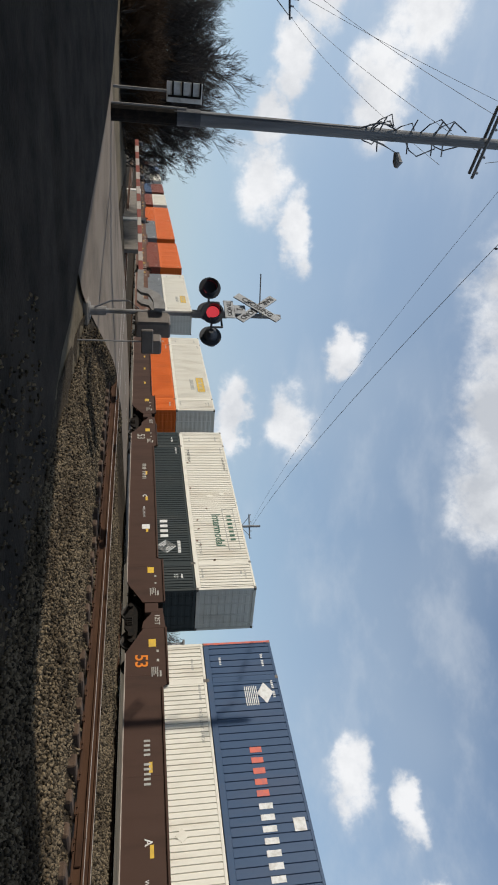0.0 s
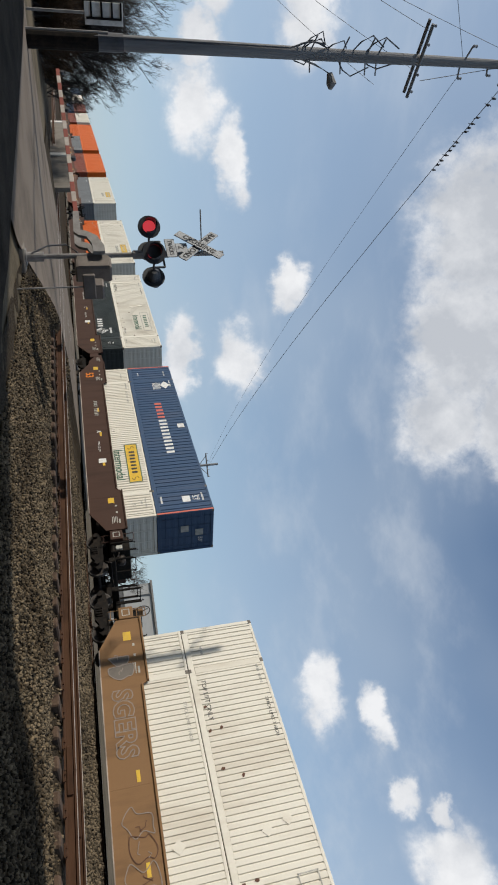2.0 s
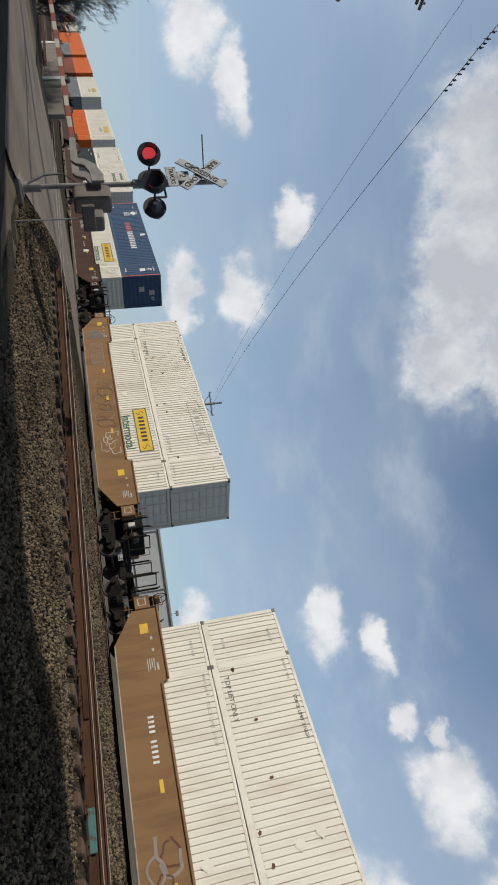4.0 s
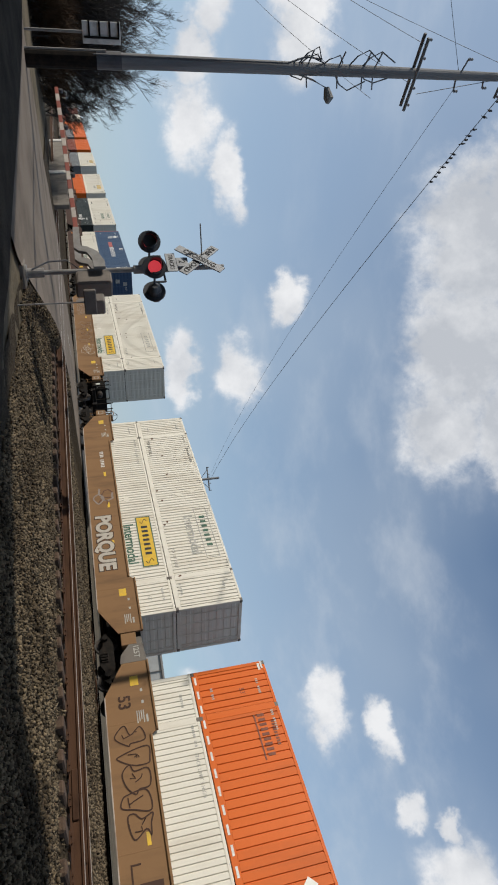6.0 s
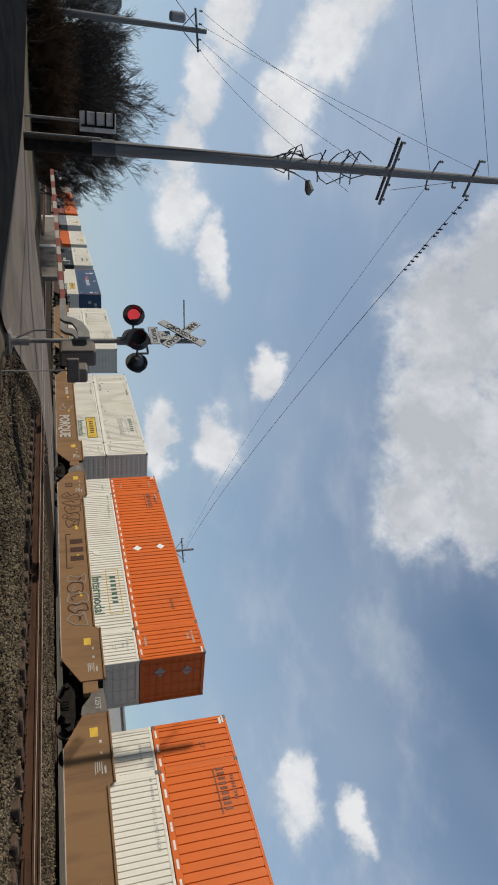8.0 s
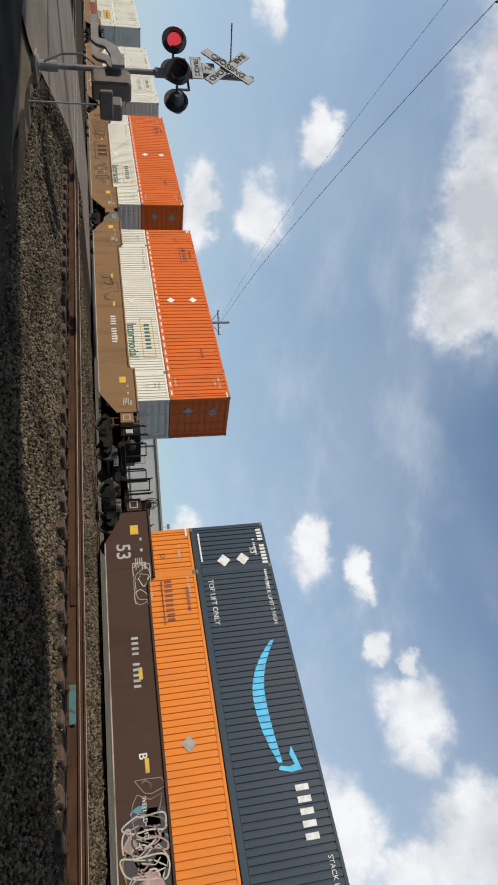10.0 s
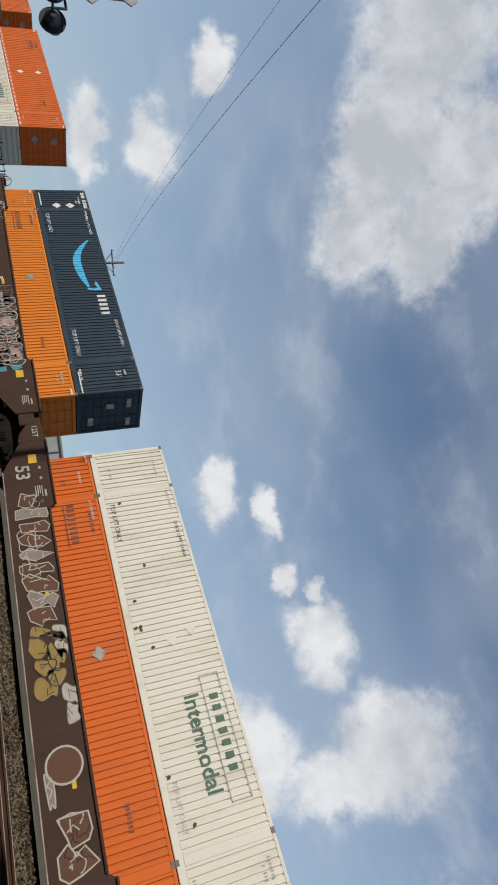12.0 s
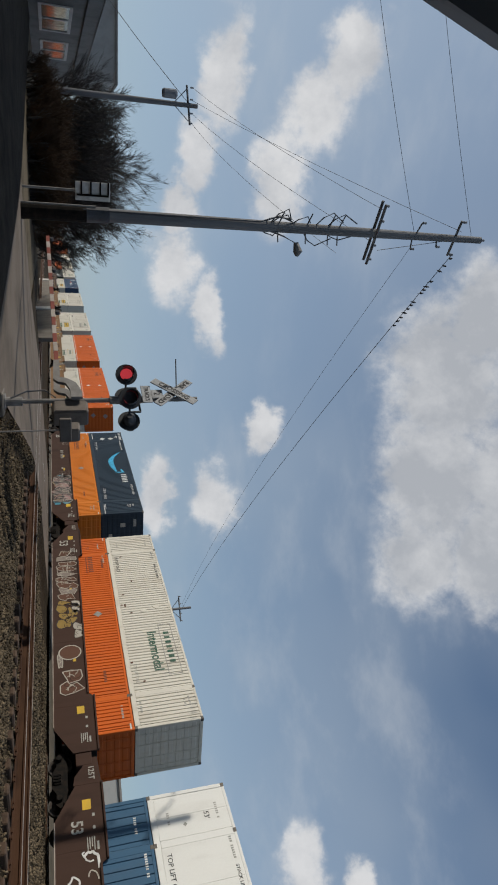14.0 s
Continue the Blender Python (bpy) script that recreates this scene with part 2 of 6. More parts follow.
ALUMINIUM = material("dull_grey_aluminium", (0.20, 0.195, 0.19), 0.65, 0.0, (0.13, 0.122, 0.115), 3.0)
DULL_BOX = material("brownish_grey_cabinet_paint", (0.135, 0.115, 0.10), 0.7, 0.0, (0.09, 0.078, 0.07), 3.0)
SIGN_BACKING = material("matt_black_enamel", (0.040, 0.044, 0.050), 0.42, spec=0.6)
# sign white turned grey: the shade on its face is put into the colour
SIGN_WHITE = material("shade_greyed_sign_sheeting", (0.30, 0.315, 0.33), 0.6, 0.0, (0.20, 0.205, 0.215), 5.0)
INK = material("black_lettering", (0.02, 0.02, 0.022), 0.6)
BROWN_INK = material("dark_brown_lettering", (0.16, 0.045, 0.02), 0.6)
LETTER_WHITE = material("white_lettering", (0.576, 0.576, 0.56), 0.6, 0.0, (0.4, 0.384, 0.352), 6.0)
LETTER_GREEN = material("dark_green_lettering", (0.03, 0.09, 0.055), 0.6, 0.0, (0.09, 0.13, 0.1), 5.0)
FADED = material("faded_grey_lettering", (0.272, 0.272, 0.248), 0.7, 0.0, (0.44, 0.424, 0.376), 4.0)
YELLOW = material("yellow_panel", (0.544, 0.344, 0.024), 0.6, 0.0, (0.4, 0.264, 0.048), 3.0)
RED_LETTER = material("faded_red_lettering", (0.50, 0.11, 0.07), 0.6, 0.0, (0.32, 0.1, 0.1), 5.0)
CYAN = material("sky_blue_lettering", (0.05, 0.40, 0.66), 0.55)
RED_LENS = material("lit_red_lens", (0.85, 0.07, 0.09), 0.3, emit=0.62)
# both arm colours are dulled to stand in for shade on the arm
ARM_RED = material("shade_dulled_red_arm_sheeting", (0.20, 0.045, 0.032), 0.7, 0.0, (0.13, 0.04, 0.03), 3.0)
ARM_WHITE = material("shade_dulled_white_arm_sheeting", (0.36, 0.33, 0.30), 0.7, 0.0, (0.25, 0.22, 0.2), 3.0)
TEAL = material("teal_marking_paint", (0.045, 0.125, 0.125), 0.8, 0.0, (0.06, 0.045, 0.03), 9.0, low=0.5, high=0.6)
DARK_LENS = material("dark_red_lens", (0.10, 0.02, 0.02), 0.2)
TIMBER = material("weathered_grey_pole_timber", (0.185, 0.188, 0.195), 0.85, 0.0, (0.12, 0.12, 0.123), 3.0, (1, 1, 0.1), bump=0.01, spec=0.2)
CABLE = material("black_cable", (0.075, 0.078, 0.086), 0.6)
PORCELAIN = material("grey_porcelain", (0.22, 0.23, 0.25), 0.3)
BARK = material("grey_brown_bark", (0.0736, 0.0672, 0.064), 0.95, 0.0, (0.0416, 0.0376, 0.036), 5.0, spec=0.1)
TWIG = material("dry_brown_twigs", (0.068, 0.0448, 0.0288), 0.95, 0.0, (0.036, 0.0248, 0.0176), 1.0, spec=0.1)
FEATHER = material("dark_feathers", (0.025, 0.025, 0.028), 0.7)
STUCCO = material("grey_painted_wall", (0.192, 0.192, 0.188), 0.85, 0.0, (0.136, 0.136, 0.132), 0.6, bump=0.003)
SHED = material("pale_grey_metal_siding", (0.32, 0.328, 0.328), 0.6, 0.1, (0.256, 0.264, 0.264), 0.5)
SHED_DARK = material("dark_grey_wall_base", (0.104, 0.104, 0.108), 0.8)
GLASS_DARK = material("dark_window_glass", (0.02, 0.025, 0.03), 0.08, spec=0.6)
GRAFFITI = [material(n, c, 0.6, 0.0, tuple(v * 0.8 for v in c), 4.0) for n, c in (
    ("pale_spray_paint", (0.36, 0.33, 0.28)), ("black_spray_paint", (0.03, 0.028, 0.03)), ("pink_spray_paint", (0.32, 0.19, 0.18)),
    ("turquoise_spray_paint", (0.05, 0.20, 0.27)), ("mustard_spray_paint", (0.24, 0.155, 0.035)), ("grey_spray_paint", (0.20, 0.165, 0.14)))]

# ---- mesh helpers ----


class Build:
    """Collects faces of one mesh."""

    def __init__(self):
        self.v, self.f, self.m = [], [], []

    def add(self, verts, faces, slot=0):
        k = len(self.v)
        self.v += [tuple(p) for p in verts]
        self.f += [tuple(i + k for i in f) for f in faces]
        self.m += [slot] * len(faces)
        return self

    def box(self, x0, x1, y0, y1, z0, z1, c=0.0, slot=0):
        """A box, with chamfered edges if c is given."""
        if c <= 0:
            v = [(x, y, z) for x in (x0, x1) for y in (y0, y1) for z in (z0, z1)]
            return self.add(v, [(0, 1, 3, 2), (4, 6, 7, 5), (0, 4, 5, 1), (2, 3, 7, 6), (0, 2, 6, 4), (1, 5, 7, 3)], slot)
        lo, hi = (x0, y0, z0), (x1, y1, z1)
        v, index = [], {}
        for sx in (0, 1):
            for sy in (0, 1):
                for sz in (0, 1):
                    s = (sx, sy, sz)
                    corner = [hi[i] if s[i] else lo[i] for i in range(3)]
                    inner = [corner[i] + (-c if s[i] else c) for i in range(3)]
                    for axis in range(3):
                        p = list(inner)
                        p[axis] = corner[axis]
                        index[(s, axis)] = len(v)
                        v.append(p)
        f = []
        for axis in range(3):
            a, b = (axis + 1) % 3, (axis + 2) % 3
            for side in (0, 1):
                loop = []
                for u, w in ((0, 0), (1, 0), (1, 1), (0, 1)):
                    s = [0, 0, 0]
                    s[axis], s[a], s[b] = side, u, w
                    loop.append(index[(tuple(s), axis)])
                f.append(loop if side else loop[::-1])
            for u in (0, 1):
                for w in (0, 1):
                    s0, s1 = [0, 0, 0], [0, 0, 0]
                    s0[axis], s1[axis] = 0, 1
                    s0[a] = s1[a] = u
                    s0[b] = s1[b] = w
                    q = [index[(tuple(s0), a)], index[(tuple(s1), a)], index[(tuple(s1), b)], index[(tuple(s0), b)]]
                    f.append(q if u == w else q[::-1])
        for s in [(x, y, z) for x in (0, 1) for y in (0, 1) for z in (0, 1)]:
            t = [index[(s, i)] for i in range(3)]
            f.append(t if sum(s) % 2 else t[::-1])
        return self.add(v, f, slot)

    def tube(self, points, radii, sides=8, slot=0, caps=True):
        """A round bar along points."""
        points = [Vector(p) for p in points]
        if isinstance(radii, (int, float)):
            radii = [radii] * len(points)
        v, f = [], []
        for i, p in enumerate(points):
            d = (points[min(i + 1, len(points) - 1)] - points[max(i - 1, 0)]).normalized()
            a = d.cross(Vector((0, 0, 1)) if abs(d.z) < 0.9 else Vector((1, 0, 0))).normalized()
            b = d.cross(a)
            for k in range(sides):
                t = 2 * math.pi * k / sides
                v.append(p + (a * math.cos(t) + b * math.sin(t)) * radii[i])
        for i in range(len(points) - 1):
            for k in range(sides):
                n = (k + 1) % sides
                f.append((i * sides + k, i * sides + n, (i + 1) * sides + n, (i + 1) * sides + k))
        if caps:
            f += [tuple(range(sides))[::-1], tuple((len(points) - 1) * sides + k for k in range(sides))]
        return self.add(v, f, slot)

    def prism(self, outline, y0, y1, slot=0):
        """An outline in x and z, drawn out along y."""
        n = len(outline)
        v = [(x, y0, z) for x, z in outline] + [(x, y1, z) for x, z in outline]
        f = [tuple(range(n)), tuple(range(2 * n - 1, n - 1, -1))]
        f += [(i, i + n, (i + 1) % n + n, (i + 1) % n) for i in range(n)]
        return self.add(v, f, slot)

    def mesh(self, name, smooth=False):
        me = bpy.data.meshes.new(name)
        me.from_pydata(self.v, [], self.f)
        if any(self.m):
            me.polygons.foreach_set("material_index", self.m)
        bm = bmesh.new()
        bm.from_mesh(me)
        bmesh.ops.recalc_face_normals(bm, faces=bm.faces)
        bm.to_mesh(me)
        bm.free()
        if smooth:
            me.polygons.foreach_set("use_smooth", [True] * len(me.polygons))
        return me


MESHES = {}


def cached(key, make, smooth=False):
    if key not in MESHES:
        MESHES[key] = make().mesh(key, smooth)
    return MESHES[key]


def part(name, data, mats, parent=None, label="", at=None):
    """One mesh object. data: a mesh or a Build; its materials belong to the object, so that meshes can be shared."""
    me = data.mesh(name) if isinstance(data, Build) else data
    mats = mats if isinstance(mats, (list, tuple)) else [mats]
    while len(me.materials) < len(mats):
        me.materials.append(mats[len(me.materials)])
    ob = new(name, me)
    for slot, m in zip(ob.material_slots, mats):
        slot.link = "OBJECT"
        slot.material = m
    if parent:
        ob.parent = parent
    if at is not None:
        ob.matrix_basis = at
    if label:
        tagged(ob, label)
    return ob


def thing(name, label, category, group="", at=None, kind=""):
    ob = new(name)
    ob.empty_display_size = 0.3
    if at is not None:
        ob.matrix_basis = at
    return tagged(ob, label, category, group, kind)


TEXTS = {}


def text_mesh(words, size, bold=0.0):
    key = (words, size, bold)
    if key not in TEXTS:
        c = bpy.data.curves.new("lettering", "FONT")
        c.body, c.size, c.offset, c.extrude, c.resolution_u = words, size, bold, 0.003, 3
        c.align_x, c.align_y = "CENTER", "CENTER"
        ob = bpy.data.objects.new("lettering", c)
        scene.collection.objects.link(ob)
        me = bpy.data.meshes.new_from_object(ob.evaluated_get(bpy.context.evaluated_depsgraph_get()))
        bpy.data.objects.remove(ob)
        me.materials.clear()
        TEXTS[key] = me
    return TEXTS[key]


def lettering(words, size, mat, parent, x, y, z, bold=0.0, down=False, end=False):
    """Lettering on an upright face: on the near long side, or on the end that faces the open line."""
    turn = pose(x, y, z, 90, 0, 90) if end else pose(x, y, z, 90, 0, 0)
    if down:
        turn = turn @ pose(0, 0, 0, 0, 0, -90)
    return part("lettering", text_mesh(words, size, bold), mat, parent, at=turn)


def char_bars(n, w, h, gap, skip=()):
    """A row of plain bars, one for each character that is not spelt out."""
    b = Build()
    for i in range(n):
        if i in skip:
            continue
        b.box(i * (w + gap), i * (w + gap) + w, -0.004, 0.004, 0, h)
    return b


def bar_row(name, n, w, h, gap, mat, parent, at, skip=()):
    """The same, with each bar a part of its own."""
    me = Build().box(0, w, -0.004, 0.004, 0, h, 0.002).mesh("letter_bar")
    for i in range(n):
        if i not in skip:
            part(name, me, mat, parent, at=at @ pose(i * (w + gap), 0, 0))

# ---- the train ----
SIDE = 20.44          # the containers' near side
TRACK_Y = SIDE + 1.295
RAIL_Z = -0.20        # rail heads of the train's track
NEAR_RAIL = 9.6       # near rail of the empty track
NEAR_Z = -0.17
LONG, WIDE, TALL = 16.15, 2.59, 2.90
HALF = LONG / 2
TRAVEL = [(0.0, 0.0), (1.5, 15.5), (3.0, 31.14), (6.5, 67.74), (9.5, 99.14), (11.0, 114.84), (12.5, 130.07), (14.0, 145.85)]
MOVERS = []           # things that roll with the train, with their first place
WHEELSETS = []


def corrugated(n, pitch, groove, depth, x0, x1, z0, z1, y_out, y_in):
    """A steel wall with narrow upright grooves pressed into it."""
    b = Build()
    xs = [(x0, y_out)]
    start = (x0 + x1) / 2 - (n - 1) * pitch / 2
    for i in range(n):
        c = start + i * pitch
        xs += [(c - groove, y_out), (c - groove * 0.45, y_out + depth), (c + groove * 0.45, y_out + depth), (c + groove, y_out)]
    xs.append((x1, y_out))
    k = len(xs)
    v = [(x, y, z) for z in (z0, z1) for x, y in xs] + [(x, y_in, z) for z in (z0, z1) for x in (x0, x1)]
    f = [(i, i + 1, k + i + 1, k + i) for i in range(k - 1)]
    f += [(2 * k, 2 * k + 2, 2 * k + 3, 2 * k + 1), (0, k, 2 * k + 2, 2 * k), (k - 1, 2 * k + 1, 2 * k + 3, 2 * k - 1)]
    f += [(*range(k), 2 * k + 1, 2 * k), (*range(k, 2 * k), 2 * k + 3, 2 * k + 2)]
    return b.add(v, f)


def side_bay(length, grooves):
    return lambda: corrugated(grooves, length / (grooves + 0.0), 0.030, 0.036, -length / 2, length / 2, 0.24, TALL - 0.11, -0.018, 0.05)


def flat_bay(length, seams):
    return lambda: corrugated(seams, length / seams, 0.012, 0.010, -length / 2, length / 2, 0.24, TALL - 0.11, -0.018, 0.05)


def ribbed_end():
    """An end wall pressed into level ribs."""
    b = Build()
    prof = [(-0.03, 0.2), (0.0, 0.2)]
    for i in range(7):
        z = 0.42 + i * 0.33
        prof += [(0.0, z), (0.014, z + 0.03), (0.014, z + 0.18), (0.0, z + 0.21)]
    prof += [(0.0, TALL - 0.16), (-0.03, TALL - 0.16)]
    return b.prism(prof, -1.18, 1.18)


def container(name, mat, label, x_left, z, flat=False, marks=None, rail_mat=None, end_mat=None):
    ribs = {WHITE: 57, NAVY: 57, AMBER: 57, BLACKISH: 57, ORANGE: 57 if z < 2 else 39}.get(mat, 38)
    ob = thing(name, label, "container", "stacked shipping containers", pose(x_left + HALF, TRACK_Y, z))
    MOVERS.append(ob)
    rail_mat = rail_mat or mat
    end_mat = end_mat or mat
    w = WIDE / 2
    make = flat_bay if flat else side_bay
    key = "flat" if flat else "groove"
    for side, turn in ((-1, 0), (1, 180)):
        for x, length, n in ((0, 11.90, 4 if flat else ribs), (-7.06, 1.66, 1 if flat else round(ribs / 7)), (7.06, 1.66, 1 if flat else round(ribs / 7))):
            part("side_panel", cached(f"{key}_panel_{length}_{n}", make(length, n)), mat, ob, at=pose(x, side * (w - 0.018), 0, 0, 0, turn))
        part("top_rail", cached("top_rail", lambda: Build().box(-HALF + 0.16, HALF - 0.16, -0.04, 0.04, TALL - 0.11, TALL - 0.005, 0.012)), rail_mat, ob, at=pose(0, side * (w - 0.04), 0))
        part("bottom_rail", cached("bottom_rail", lambda: Build().box(-HALF + 0.16, HALF - 0.16, -0.04, 0.04, 0.02, 0.24, 0.015)), rail_mat, ob, at=pose(0, side * (w - 0.04), 0))
        for x in (-6.09, 6.09):
            part("lift_post", cached("lift_post", lambda: Build().box(-0.14, 0.14, -0.045, 0.045, 0.24, TALL - 0.11, 0.015)), rail_mat, ob, at=pose(x, side * (w - 0.043), 0))
            for zc in (0.0, TALL - 0.12):
                part("lift_casting", cached("lift_casting", lambda: Build().box(-0.09, 0.09, -0.05, 0.05, 0.0, 0.125, 0.012)), CASTING, ob, at=pose(x, side * (w - 0.046), zc))
        for x in (-HALF + 0.08, HALF - 0.08):
            part("corner_post", cached("corner_post", lambda: Build().box(-0.08, 0.08, -0.07, 0.07, 0.12, TALL - 0.12, 0.015)), rail_mat, ob, at=pose(x, side * (w - 0.07), 0))
            for zc in (0.0, TALL - 0.12):
                part("corner_casting", cached("corner_casting", lambda: Build().box(-0.085, 0.085, -0.075, 0.075, 0.0, 0.12, 0.012)), CASTING if z > 2 else rail_mat, ob, at=pose(x, side * (w - 0.074), zc))
    part("roof", cached("roof", lambda: corrugated(30, 0.52, 0.1, 0.02, -HALF + 0.1, HALF - 0.1, -w + 0.08, w - 0.08, 0, 0.05)), mat, ob, at=pose(0, 0, TALL - 0.02, -90, 0, 0))
    part("floor", cached("floor", lambda: Build().box(-HALF + 0.1, HALF - 0.1, -w + 0.08, w - 0.08, 0.03, 0.14)), GREASE, ob)
    for x, turn in ((HALF - 0.05, 0), (-HALF + 0.05, 180)):
        part("end_wall", cached("end_wall", ribbed_end), end_mat, ob, at=pose(x, 0, 0, 0, 0, turn))
        part("end_sill", cached("end_sill", lambda: Build().box(-0.03, 0.04, -1.15, 1.15, 0.02, 0.2, 0.012)), rail_mat, ob, at=pose(x, 0, 0, 0, 0, turn))
        part("end_header", cached("end_header", lambda: Build().box(-0.03, 0.04, -1.15, 1.15, TALL - 0.16, TALL - 0.01, 0.012)), rail_mat, ob, at=pose(x, 0, 0, 0, 0, turn))
    for x in (-0.9, -0.35, 0.35, 0.9):
        part("lock_rod", cached("lock_rod", lambda: Build().tube([(0, 0, 0.1), (0, 0, TALL - 0.1)], 0.013, 6)), rail_mat, ob, at=pose(HALF - 0.01, x, 0))
    # small markings that cannot be read
    stencil = LETTER_WHITE if mat in (NAVY, BLUE, BLACKISH, STEELBLUE, GREY_BOX) else FADED
    rnd = random.Random(int(x_left * 7 + z * 31))
    for x, zz, n in ((7.0, 2.45, 9), (7.0, 2.25, 5), (-7.0, 2.35, 8), (-5.5, 2.55, 10), (-7.0, 0.6, 6), (6.9, 0.35, 8)):
        if rnd.random() < 0.8:
            b = char_bars(n, 0.05, 0.09, 0.035, {rnd.randrange(n)})
            tagged(part("marking", b, stencil, ob, at=pose(x - n * 0.04, -w - 0.002, zz)), kind="stuff")
    if marks:
        marks(ob)
    return ob


FRONT = -WIDE / 2 - 0.006


def across(x_from_left):
    return x_from_left - HALF


def bar_panel(ob, x0, x1, z0, z1, mat, border=None, letters=0, ink=None):
    """A flat panel of colour with a border and plain bars where a name stands."""
    x0, x1 = across(x0), across(x1)
    part("panel", Build().box(x0, x1, -0.005, 0.005, z0, z1), mat, ob, at=pose(0, FRONT, 0))
    if border:
        b = Build()
        for a in ((x0, x1, z0, z0 + 0.05), (x0, x1, z1 - 0.05, z1), (x0, x0 + 0.05, z0, z1), (x1 - 0.05, x1, z0, z1)):
            b.box(a[0], a[1], -0.004, 0.004, a[2], a[3])
        part("panel_border", b, border, ob, at=pose(0, FRONT - 0.008, 0))
    if letters:
        w = (x1 - x0) * 0.62 / letters
        bar_row("letter_bar", letters, w * 0.5, (z1 - z0) * 0.42, w * 0.5, ink, ob, pose(x0 + (x1 - x0) * 0.2, FRONT - 0.010, z0 + (z1 - z0) * 0.29))
        for k in (0, 1):
            swirl = Build()
            c = x0 + (x1 - x0) * (0.1 if not k else 0.9)
            pts = [(c + 0.16 * math.sin(i * 0.8), 0, z0 + (z1 - z0) * (0.25 + 0.06 * i)) for i in range(9)]
            swirl.tube(pts, 0.016, 4)
            part("scroll_mark", swirl, ink, ob, at=pose(0, FRONT - 0.012, 0))


def outline_box(ob, x0, x1, z0, z1, mat, letters, ink):
    x0, x1 = across(x0), across(x1)
    b = Build()
    t = 0.035
    for a in ((x0, x1, z0, z0 + t), (x0, x1, z1 - t, z1), (x0, x0 + t, z0, z1), (x1 - t, x1, z0, z1)):
        b.box(a[0], a[1], -0.004, 0.004, a[2], a[3])
    part("panel_border", b, mat, ob, at=pose(0, FRONT, 0))
    w = (x1 - x0) * 0.66 / letters
    bar_row("letter_bar", letters, w * 0.5, (z1 - z0) * 0.42, w * 0.5, ink, ob, pose(x0 + (x1 - x0) * 0.17, FRONT - 0.004, z0 + (z1 - z0) * 0.29))


def diamonds(ob, places, mat, size=0.36, square=0.0):
    for x, z in places:
        b = Build().prism([(-size, 0), (0, -size * 0.92), (size, 0), (0, size * 0.92)], -0.006, 0.006)
        part("diamond_placard", b, mat, ob, at=pose(across(x), FRONT - 0.002, z))


def carrier_yellow(letters=7, faded=False):
    """The lower white containers: a yellow panel, and a word in green below it."""
    def marks(ob):
        if faded:
            outline_box(ob, 9.6, 13.0, 1.92, 2.56, YELLOW, letters, LETTER_GREEN)
        else:
            bar_panel(ob, 9.6, 13.25, 1.86, 2.58, YELLOW, LETTER_GREEN, letters, INK)
        lettering("Intermodal", 0.66, LETTER_GREEN, ob, across(11.5), FRONT, 1.45, 0.012)
        diamonds(ob, [(8.0, 1.6)], WHITE, 0.24)
        lettering("53'", 0.22, FADED, ob, across(15.2), FRONT, 1.9)
        lettering("STACK LIMIT 3 HIGH", 0.17, FADED, ob, across(4.0), FRONT, 2.55)
    return marks


def carrier_faded(green=LETTER_GREEN, lower=True):
    """The upper white containers: an outlined panel in worn ink."""
    def marks(ob):
        outline_box(ob, 9.45, 13.2, 1.92, 2.56, FADED, 7, LETTER_GREEN if lower else FADED)
        if lower:
            lettering("Intermodal", 0.66, green, ob, across(11.4), FRONT, 1.52, 0.012)
        lettering("TOP LIFT ONLY", 0.24, INK, ob, across(3.3), FRONT, 0.46)
        lettering("STACK LIMIT 3 HIGH", 0.17, INK, ob, across(4.4), FRONT, 2.60)
        lettering("TOP LIFT ONLY", 0.2, FADED, ob, across(12.9), FRONT, 0.45)
        diamonds(ob, [(8.1, 1.4), (7.9, 2.1)], WHITE, 0.2)
        scuffs(ob, 5)
    return marks


def scuffs(ob, seed):
    """Rust spots where the paint has been knocked off."""
    rnd = random.Random(seed + int(ob.location.x))
    for _ in range(9):
        x, z = rnd.uniform(-6.5, 6.5), rnd.choice((0.34, 0.5, 0.75, 1.1))
        part("rust_spot", Build().prism([(-0.07, -0.03), (0.02, -0.06), (0.09, 0.0), (0.03, 0.05), (-0.05, 0.04)], -0.004, 0.004), CAR_RUST, ob, at=pose(x, FRONT + 0.002, z, 0, rnd.uniform(0, 90), 0))


